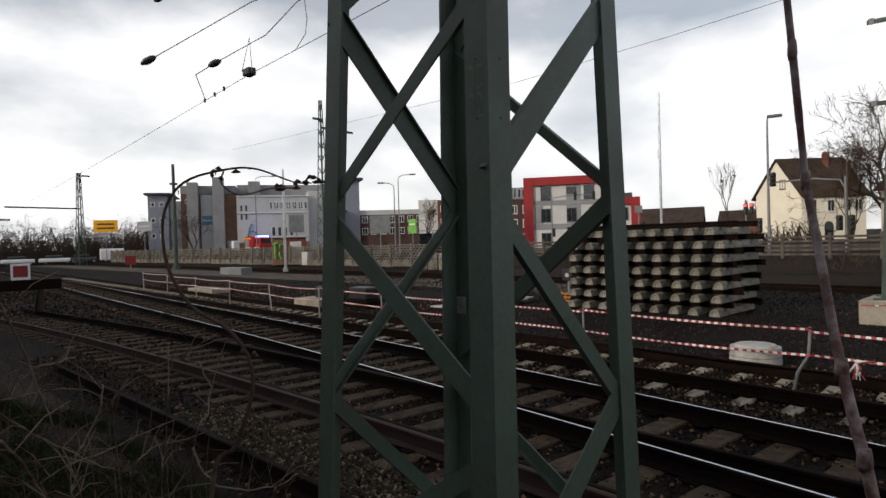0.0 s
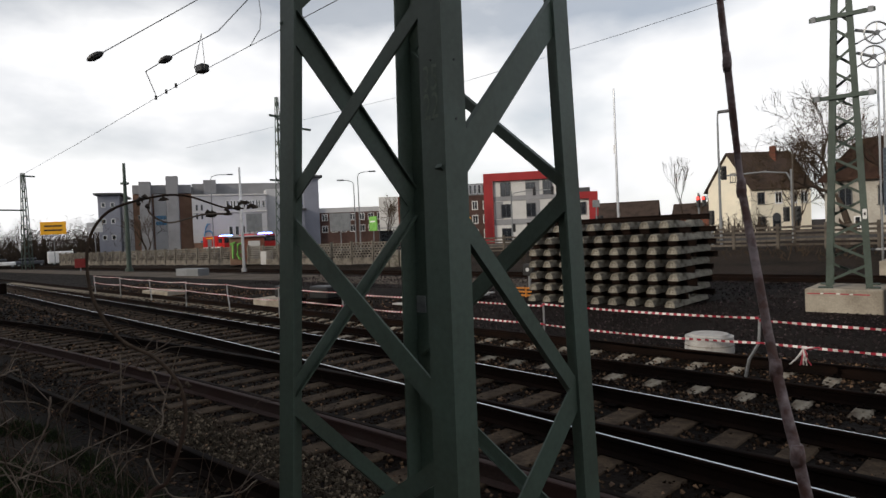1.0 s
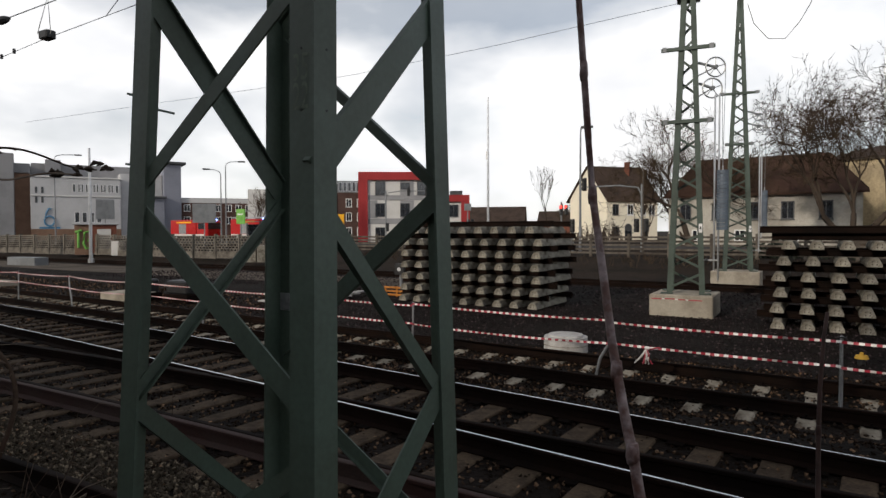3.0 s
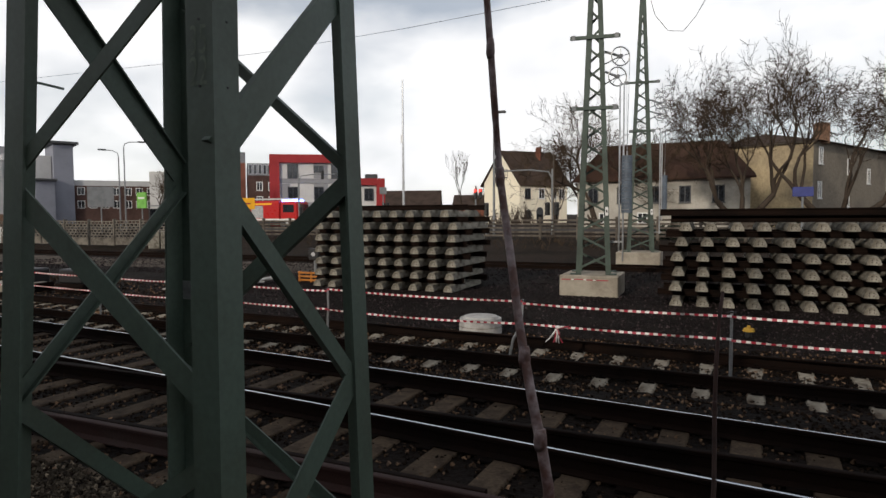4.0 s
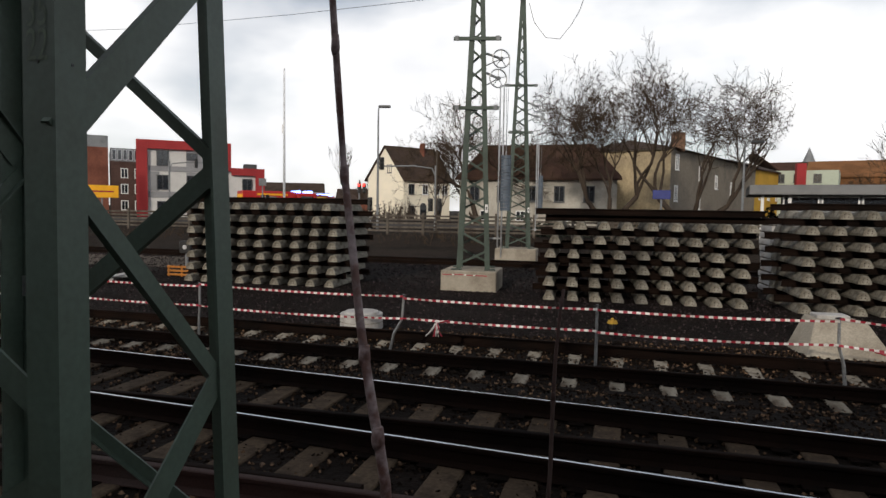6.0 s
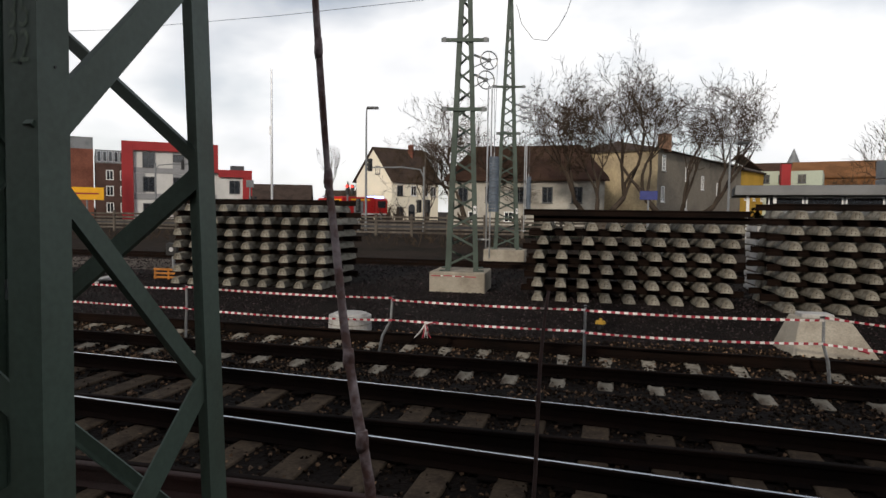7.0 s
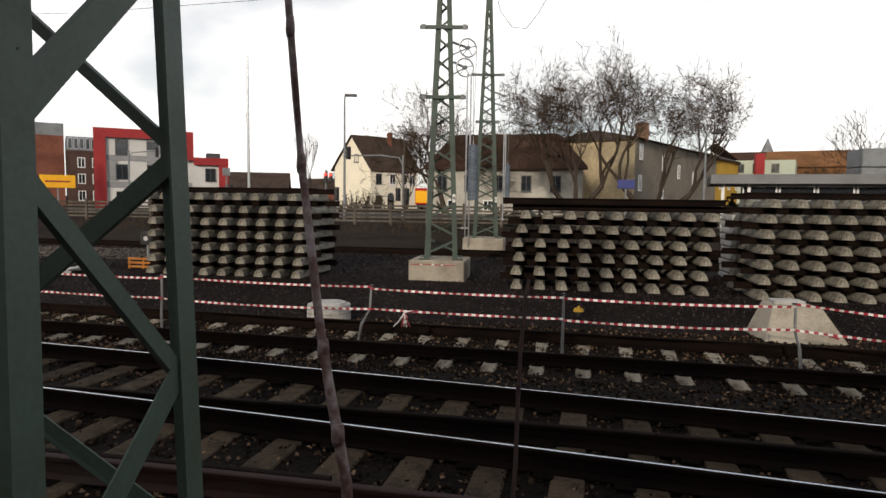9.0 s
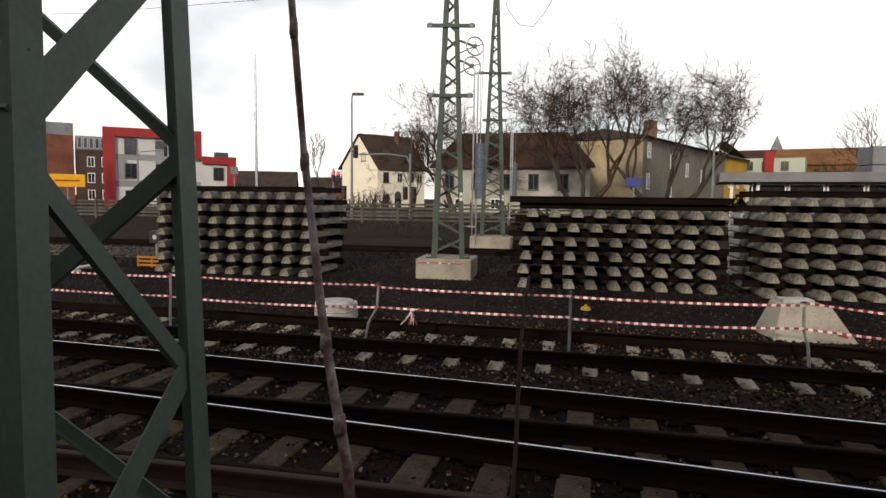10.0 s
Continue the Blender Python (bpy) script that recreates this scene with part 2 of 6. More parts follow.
def share(name, ob, parent, m):
    """Another object on the mesh of ob."""
    o = new(name, ob.data)
    o.parent = parent
    o.matrix_basis = m
    return o


def thing(name, m, label, category, group="", kind=""):
    e = new(name)
    e.empty_display_size = 0.1
    e.matrix_basis = m
    return tagged(e, label, category, group, kind)


def box(bm, lo, hi, m=None, bevel=0.0):
    """A box between two corners, its edges broken by bevel."""
    c, s = (Vector(lo) + Vector(hi)) / 2, Vector(hi) - Vector(lo)
    made = bmesh.ops.create_cube(bm, size=1.0, matrix=(m or Matrix()) @ Matrix.Translation(c) @ Matrix.Diagonal((*s, 1)))
    if bevel:
        es = list({e for v in made["verts"] for e in v.link_edges})
        bmesh.ops.bevel(bm, geom=es, offset=bevel, segments=1, affect="EDGES", profile=0.5)
    return bm


def cyl(bm, p0, p1, r0, r1=None, n=10, cap=True):
    """A tapered round bar from p0 to p1."""
    p0, p1 = Vector(p0), Vector(p1)
    r1 = r0 if r1 is None else r1
    q = (p1 - p0).to_track_quat("Z", "Y").to_matrix()
    rings = []
    for p, r in ((p0, r0), (p1, r1)):
        rings.append([bm.verts.new(p + q @ Vector((r * math.cos(a * math.tau / n), r * math.sin(a * math.tau / n), 0))) for a in range(n)])
    for i in range(n):
        bm.faces.new((rings[0][i], rings[0][(i + 1) % n], rings[1][(i + 1) % n], rings[1][i]))
    if cap:
        bm.faces.new(rings[0][::-1]), bm.faces.new(rings[1])
    return bm


def prism(bm, profile, p0, p1, u, v):
    """Extrudes a 2D profile, laid out along u and v, from p0 to p1."""
    a = [bm.verts.new(Vector(p0) + Vector(u) * x + Vector(v) * y) for x, y in profile]
    b = [bm.verts.new(Vector(p1) + Vector(u) * x + Vector(v) * y) for x, y in profile]
    n = len(profile)
    for i in range(n):
        bm.faces.new((a[i], a[(i + 1) % n], b[(i + 1) % n], b[i]))
    bm.faces.new(a[::-1]), bm.faces.new(b)
    return bm


def tube(bm, pts, radii, n=6):
    """A round bar through several points."""
    pts = [Vector(p) for p in pts]
    rings = []
    for i, p in enumerate(pts):
        d = (pts[min(i + 1, len(pts) - 1)] - pts[max(i - 1, 0)]).normalized()
        q = d.to_track_quat("Z", "Y").to_matrix()
        r = radii[i] if isinstance(radii, (list, tuple)) else radii
        rings.append([bm.verts.new(p + q @ Vector((r * math.cos(a * math.tau / n), r * math.sin(a * math.tau / n), 0))) for a in range(n)])
    for a, b in zip(rings, rings[1:]):
        for i in range(n):
            bm.faces.new((a[i], a[(i + 1) % n], b[(i + 1) % n], b[i]))
    bm.faces.new(rings[0][::-1]), bm.faces.new(rings[-1])
    return bm


def sweep(bm, profile, pts, head_slot=None):
    """Sweeps an upright profile along a line on the ground plan; faces on top of the head may take a slot of their own."""
    pts = [Vector(p) for p in pts]
    rings = []
    for i, p in enumerate(pts):
        d = pts[min(i + 1, len(pts) - 1)] - pts[max(i - 1, 0)]
        side = Vector((-d.y, d.x, 0)).normalized()
        rings.append([bm.verts.new(p + side * x + Vector((0, 0, z))) for x, z in profile])
    n, top = len(profile), max(z for _, z in profile)
    for a, b in zip(rings, rings[1:]):
        for i in range(n):
            f = bm.faces.new((a[i], a[(i + 1) % n], b[(i + 1) % n], b[i]))
            if head_slot is not None and profile[i][1] > top - 0.0005 and profile[(i + 1) % n][1] > top - 0.0005:
                f.material_index = head_slot
    bm.faces.new(rings[0][::-1]), bm.faces.new(rings[-1])
    return bm


RAIL_PROFILE = [(-0.075, 0), (0.075, 0), (0.075, 0.012), (0.012, 0.034), (0.009, 0.125), (0.035, 0.137), (0.036, 0.164), (0.027, 0.1705), (0.012, 0.172),
                (-0.012, 0.172), (-0.027, 0.1705), (-0.036, 0.164), (-0.035, 0.137), (-0.009, 0.125), (-0.012, 0.034), (-0.075, 0.012)]


# ---- ground ----
def smooth(a, b, v):
    k = min(1, max(0, (v - a) / (b - a)))
    return k * k * (3 - 2 * k)


def ground_z(x, y):
    """Height of the ground: track bed, lower ballast plain, rising bank behind the far track."""
    z = 0.15 - 0.21 * smooth(2.55, 3.5, y + 0.07 * x)
    z -= 0.02 * smooth(6.5, 7.2, y)
    z += 0.65 * smooth(25, 35, y) + 0.5 * smooth(40, 60, y)
    z += 0.62 * smooth(-2.5, -4.2, y)
    return z


def ground():
    xs = np.unique(np.concatenate([np.arange(-60, 40, 1.0), np.linspace(-2500, -60, 30), np.linspace(40, 2500, 30)]))
    ys = np.unique(np.concatenate([np.arange(-8, 12, 0.4), np.arange(12, 70, 1.5), np.linspace(-2500, -8, 20), np.linspace(70, 3000, 30)]))
    bm = bmesh.new()
    grid = [[bm.verts.new((x, y, ground_z(x, y) + (0.02 * noise.noise((x * 0.7, y * 0.7, 0)) if abs(y) < 60 else 0))) for x in xs] for y in ys]
    for j in range(len(ys) - 1):
        for i in range(len(xs) - 1):
            f = bm.faces.new((grid[j][i], grid[j][i + 1], grid[j + 1][i + 1], grid[j + 1][i]))
            y = (ys[j] + ys[j + 1]) / 2
            f.material_index = 1 if y > 24.5 or y < -2.6 else 2 if 17.2 < y < 20.4 and xs[i] < -14 else 0
    tagged(link("ground", bm, [GROUND, EARTH, TAN], smooth=True), "dark brown ballast and bare earth", "ground", kind="structure")


ground()


# ---- tracks ----
def b_far(x):
    return 1.61 - 0.128 * x - 0.00175 * x * x if x > -15 else 3.136 - 0.0755 * (x + 15)


def c_far(x):
    return 0.72 - 0.0036 * (x + 5.5) ** 2 if x < 12 else -0.38 - 0.126 * (x - 12)


def rail_line(fn, x0, x1, off, z, step=0.75):
    pts = []
    n = max(2, int((x1 - x0) / step))
    for i in range(n + 1):
        x = x0 + (x1 - x0) * i / n
        s = (fn(x + 0.1) - fn(x - 0.1)) / 0.2
        k = 1 / math.hypot(1, s)
        pts.append((x + s * k * -off, fn(x) + k * off, z))
    return pts


def rail(parent, fn, x0, x1, off, z, shiny, material=None, step=0.75):
    bm = sweep(bmesh.new(), RAIL_PROFILE, rail_line(fn, x0, x1, off, z - 0.172, step), 1)
    return part("rail", bm, [material or RAIL, STEEL if shiny else (material or RAIL)], parent, "rail with a shiny running surface" if shiny else "dark rusty rail")


def sleeper_mesh(length, w0=0.30, w1=0.21, h=0.2, waist=0.03):
    """A concrete sleeper lying along y, its top at z = 0: trapezoid section, lower in the middle, with rail seats."""
    bm = bmesh.new()
    rings = []
    L = length / 2
    for y, dz, n in ((-L, -0.03, 1), (-L + 0.05, -0.012, 1), (-0.95, 0.0, 1), (-0.55, 0.0, 1), (-0.3, -waist, 0.92), (0.3, -waist, 0.92), (0.55, 0, 1), (0.95, 0, 1), (L - 0.05, -0.012, 1), (L, -0.03, 1)):
        a, b = w0 / 2 * n, w1 / 2 * n
        rings.append([bm.verts.new((x, y, z)) for x, z in ((-a, -h), (a, -h), (a * 0.99, -h * 0.72), (b, dz - 0.02), (b - 0.02, dz), (-b + 0.02, dz), (-b, dz - 0.02), (-a * 0.99, -h * 0.72))])
    for a, b in zip(rings, rings[1:]):
        for i in range(8):
            bm.faces.new((a[i], a[(i + 1) % 8], b[(i + 1) % 8], b[i]))
    bm.faces.new(rings[0][::-1]), bm.faces.new(rings[-1])
    return bm


def ended_sleeper():
    """A new sleeper whose end face shows the four steel strands."""
    bm = sleeper_mesh(2.6, 0.30, 0.19, 0.21, 0.045)
    for x, z in ((-0.045, -0.09), (0.045, -0.09), (-0.045, -0.15), (0.045, -0.15)):
        for s in (-1, 1):
            vs = [bm.verts.new((x + dx * 0.011, s * 1.3025, z + dz * 0.011)) for dx, dz in ((-1, -1), (1, -1), (1, 1), (-1, 1))]
            bm.faces.new(vs).material_index = 1
    return bm


def clip_mesh():
    bm = bmesh.new()
    for s in (-1, 1):
        box(bm, (-0.07, s * 0.10 - 0.035, 0), (0.07, s * 0.10 + 0.035, 0.022))
        cyl(bm, (0, s * 0.115, 0.0), (0, s * 0.115, 0.06), 0.014, n=6)
    return bm


def a_mid(x):
    return 4.80 - 0.055 * x


def d_mid(x):
    return 22.2 - 0.012 * x


def track(name, label, fn, offs, x0, x1, z, shiny, material, pitch, phase, length, x_sleep):
    tr = thing(name, Matrix(), label, "railway track", kind="structure")
    for o in offs:
        rail(tr, fn, x0, x1, o, z, shiny, step=1.5)
    first = part("sleeper", sleeper_mesh(length), material, tr)
    mids = sum(offs) / len(offs)
    x, base = phase, True
    clips = None
    while x < x_sleep[1]:
        if x > x_sleep[0]:
            s = (fn(x + 0.1) - fn(x - 0.1)) / 0.2
            m = pose(x - s * mids, fn(x) + mids, z - 0.172 + random.uniform(-0.006, 0.003), 0, 0, math.degrees(math.atan(s)) + random.uniform(-0.8, 0.8))
            if base:
                first.matrix_basis, base = m, False
            else:
                share("sleeper", first, tr, m)
            if name != "far_track" and x > -16:
                for o in offs:
                    mc = pose(x - s * o, fn(x) + o, z - 0.172, 0, 0, math.degrees(math.atan(s)))
                    if clips is None:
                        clips = part("rail_clip", clip_mesh(), RAIL, tr)
                        clips.matrix_basis = mc
                    else:
                        share("rail_clip", clips, tr, mc)
        x += pitch
    return tr


track("middle_track", "rusty track on stained concrete sleepers in brown ballast", a_mid, (-0.75, 0.75), -140, 60, 0.15, False, SLEEPER_A, 0.657, -59.79, 2.5, (-60, 14))
track("far_track", "far track on dark ballast", d_mid, (-0.75, 0.75), -220, 90, 0.1, False, SLEEPER_OLD, 0.65, -70, 2.5, (-70, 30))


def turnout():
    """The near track with polished rails and the dull branch that leaves it, on long shared sleepers."""
    z = 0.35
    tb = thing("near_track", Matrix(), "near track with two polished rails", "railway track", kind="structure")
    rail(tb, b_far, -140, 20, 0, z, True, step=1.2)
    rail(tb, b_far, -140, 20, -1.51, z, True, step=1.2)
    tc = thing("branch_track", Matrix(), "dull branch track leading to a buffer stop", "railway track", kind="structure")
    rail(tc, c_far, -24.5, 20, 0, z - 0.006, False)
    rail(tc, c_far, -24.5, 20, -1.5, z - 0.006, False, RAIL_RUST)
    rail(tc, c_far, -9.0, -0.75, -1.41, z - 0.012, False)
    rail(tc, c_far, -11.5, -6.5, 0.065, z - 0.012, False)
    x, k = -60.195, 0
    meshes = {}
    while x < 9:
        joined = x > -12.5
        if joined:
            y0, y1 = c_far(x) - 2.05, b_far(x) + 0.5
            rows = [(tb, y0, y1)]
        else:
            rows = [(tb, b_far(x) - 2.05, b_far(x) + 0.55)]
            if x > -24:
                rows.append((tc, c_far(x) - 2.0, c_far(x) + 0.5))
        for owner, y0, y1 in rows:
            length = round((y1 - y0) * 5) / 5
            if length not in meshes:
                bm = box(bmesh.new(), (-0.13, -length / 2, -0.16), (0.13, length / 2, 0), bevel=0.012)
                meshes[length] = part("sleeper", bm, SLEEPER_OLD, owner)
                ob = meshes[length]
            else:
                ob = share("sleeper", meshes[length], owner, Matrix())
            ob.matrix_basis = pose(x, (y0 + y1) / 2, z - 0.172 + random.uniform(-0.006, 0.002), 0, 0, -4 + random.uniform(-0.7, 0.7))
        x += 0.605
    for n, xx in enumerate(np.arange(-12, 7, 0.605)):
        for fn, o in ((b_far, 0), (b_far, -1.51), (c_far, 0), (c_far, -1.5)):
            y = fn(xx) + o
            bm = box(bmesh.new(), (-0.08, -0.17, 0), (0.08, 0.17, 0.016)) if n == 0 and fn is b_far and o == 0 else None
            if bm:
                plate = part("base_plate", bm, RAIL, tb)
                plate.matrix_basis = pose(xx, y, z - 0.18, 0, 0, -5)
            else:
                share("base_plate", plate, tb if fn is b_far else tc, pose(xx, y, z - 0.18, 0, 0, -5))


turnout()

# an old rail lying along the foot of the bank
old = thing("discarded_rail", Matrix(), "old dark rail lying beside the track", "rail")
rail(old, lambda x: -2.2 + 0.02 * (x + 5), -12, -1.2, 0, 0.33, False)


def stones(name, count, x0, x1, y0, y1, size, material, label, keep=None, lift=0.0, seed=3):
    """Loose angular stones as one mesh."""
    rng = np.random.default_rng(seed)
    px, py = rng.uniform(x0, x1, count), rng.uniform(y0, y1, count)
    ok = np.array([keep is None or keep(a, b) for a, b in zip(px, py)])
    px, py = px[ok], py[ok]
    c = len(px)
    base = np.array([(1, 0, 0), (-1, 0, 0), (0, 1, 0), (0, -1, 0), (0, 0, 1), (0, 0, -1)], float)
    v = base[None] * rng.uniform(0.55, 1.2, (c, 6, 1)) + rng.uniform(-0.25, 0.25, (c, 6, 3))
    q = rng.normal(size=(c, 4))
    q /= np.linalg.norm(q, axis=1, keepdims=True)
    w, a, b, d = q.T
    rot = np.stack([1 - 2 * (b * b + d * d), 2 * (a * b - d * w), 2 * (a * d + b * w), 2 * (a * b + d * w), 1 - 2 * (a * a + d * d), 2 * (b * d - a * w),
                    2 * (a * d - b * w), 2 * (b * d + a * w), 1 - 2 * (a * a + b * b)], -1).reshape(c, 3, 3)
    s = rng.uniform(0.55, 1.0, (c, 1, 1)) * size
    v = np.einsum("cij,cvj->cvi", rot, v * s)
    pz = np.array([ground_z(a, b) for a, b in zip(px, py)]) + rng.uniform(-0.2, 0.6, c) * size + lift
    v += np.stack([px, py, pz], -1)[:, None]
    tri = np.array([(0, 2, 4), (2, 1, 4), (1, 3, 4), (3, 0, 4), (2, 0, 5), (1, 2, 5), (3, 1, 5), (0, 3, 5)])
    f = (np.arange(c)[:, None, None] * 6 + tri[None]).reshape(-1, 3)
    me = bpy.data.meshes.new(name)
    me.from_pydata(v.reshape(-1, 3).tolist(), [], f.tolist())
    me.materials.append(material)
    tagged(new(name, me), label, "ballast", kind="stuff")


# unseen wall added behind the camera, which blocks the sun and keeps the near tracks in shade
bm = box(bmesh.new(), (-150, -25.6, -0.2), (60, -25.0, 12.4))
tagged(link("shade_wall", bm, BRICK_DARK), "unseen wall added behind the camera to shade the tracks", "wall", kind="structure")

stones("near_ballast", 24000, -14, 8, -2.6, 3.2, 0.030, STONE, "brown track ballast stones between the sleepers", seed=3)
stones("middle_ballast", 22000, -13, 9, 2.9, 6.9, 0.033, STONE, "rust-brown ballast stones of the middle track", seed=4)
stones("plain_ballast", 30000, -16, 13, 6.5, 14.5, 0.028, STONE_FRESH, "dark violet-grey ballast on the open strip", seed=5)
stones("far_ballast", 12000, -34, 12, 14.5, 24, 0.045, STONE_FRESH, "grey ballast by the far track", seed=6)


stones("sandy_gravel", 9000, -7.5, -0.6, -2.15, -1.25, 0.030, STONE_PALE, "pale sandy gravel beside the branch track", seed=9)
stones("left_ballast", 16000, -42, -13, -1.5, 12, 0.05, STONE, "dark ballast towards the crossing", seed=8)


# ---- stacked track panels ----
def panel_stack(x0, cols, rows, y_front, z0, turn, shifts, first_rail_over=0.35):
    mesh = None
    length = cols * 0.6
    for r in range(rows):
        m = pose(x0 + shifts[r % len(shifts)], y_front + 1.3, z0 + 0.21 + r * 0.383, 0, 0, turn)
        p = thing("track_panel", m, "stacked track panel of pale concrete sleepers on rusty rails", "track panel", "stacked track panels")
        for i in range(cols):
            mm = pose(i * 0.6 + random.uniform(-0.012, 0.012), random.uniform(-0.03, 0.03), 0, 0, 0, random.uniform(-0.6, 0.6))
            if mesh is None:
                mesh = part("sleeper", ended_sleeper(), [SLEEPER, RAIL], p)
                mesh.matrix_basis = mm
            else:
                share("sleeper", mesh, p, mm)
        for o in (-0.75, 0.75):
            a = -first_rail_over - random.uniform(0, 0.15)
            b = length - 0.6 + 0.3 + random.uniform(0, 0.3)
            bm = sweep(bmesh.new(), RAIL_PROFILE, [(a, o, 0), (b, o, 0)])
            part("rail", bm, RAIL, p)


panel_stack(-11.32, 9, 7, 12.55, -0.06, -1.2, (0.0, 0.05, 0.12, 0.07, 0.1, 0.16, -0.08), 0.3)
panel_stack(0.0, 9, 6, 11.95, -0.06, -0.8, (0.0, -0.02, 0.03, 0.02, 0.1, 0.2), 0.35)
panel_stack(6.12, 11, 7, 11.5, -0.06, -0.8, (0.0, 0.03, 0.06, 0.05, 0.07, 0.11, 0.2), 0.4)
# loose rails lying on top of the middle stack
for dy, z, x0, x1 in ((0.72, 2.241, -0.1, 5.15), (0.42, 2.241, -0.45, 5.35), (1.75, 2.241, -0.2, 5.1), (1.3, 2.241, 0.1, 4.9)):
    lr = thing("loose_rail", Matrix(), "rusty loose rail lying on a stack of track panels", "rail", "loose rails")
    part("rail_bar", sweep(bmesh.new(), RAIL_PROFILE, [(x0, 11.95 + dy, z), (x1, 11.9 + dy, z)]), RAIL, lr)


# ---- lattice masts ----
def angle_bar(bm, p0, p1, u, v, w, t):
    """An L section: flanges along u and v from the corner line p0-p1."""
    prism(bm, [(0, 0), (w, 0), (w, t), (t, t), (t, w), (0, w)], p0, p1, u, v)


def lattice(parent, half, z0, z1, node0, pitch, leg, brace, material, two_way=False):
    """Four angle legs and zigzag braces on the four faces. half(z): half the side at a height."""
    sign = {"F": (1, -1), "R": (1, 1), "L": (-1, -1), "B": (-1, 1)}
    at = lambda c, z, inset=0.0: Vector((sign[c][0] * (half(z) - inset), sign[c][1] * (half(z) - inset), z))
    for c, (sx, sy) in sign.items():
        bm = bmesh.new()
        angle_bar(bm, at(c, z0), at(c, z1), (-sx, 0, 0), (0, -sy, 0), leg, leg * 0.11)
        part("leg", bm, material, parent)
    k0, k1 = math.floor((z0 - node0) / pitch), math.ceil((z1 - node0) / pitch)
    for a, b, even, n in (("L", "F", "L", (0, -1, 0)), ("F", "R", "F", (1, 0, 0)), ("B", "L", "B", (-1, 0, 0)), ("R", "B", "R", (0, 1, 0))):
        for k in range(k0, k1):
            lo, hi = node0 + k * pitch, node0 + (k + 1) * pitch
            gap = pitch * 0.075
            lo, hi = lo + gap, hi - gap
            if lo < z0 + 0.02 or hi > z1 - 0.02:
                continue
            odd = b if even == a else a
            runs = [(even, odd) if k % 2 == 0 else (odd, even)]
            if two_way:
                runs.append(runs[0][::-1])
            for low, top in runs:
                p0, p1 = at(low, lo), at(top, hi)
                d = (p1 - p0).normalized()
                p0, p1 = p0 + d * leg * 0.45, p1 - d * leg * 0.45
                nn = Vector(n)
                side = nn.cross(d).normalized()
                o = -nn * leg * 0.14
                bm = bmesh.new()
                up = 1 if (lo + hi) / 2 > node0 else -1
                edge = side * (brace / 2 * (1 if side.z * up > 0 else -1))
                prism(bm, [(0, 0), (brace, 0), (brace, 0.007), (0.007, 0.007), (0.007, brace * 0.6), (0, brace * 0.6)], p0 + o + edge, p1 + o + edge, -edge.normalized(), -nn)
                part("brace", bm, material, parent)


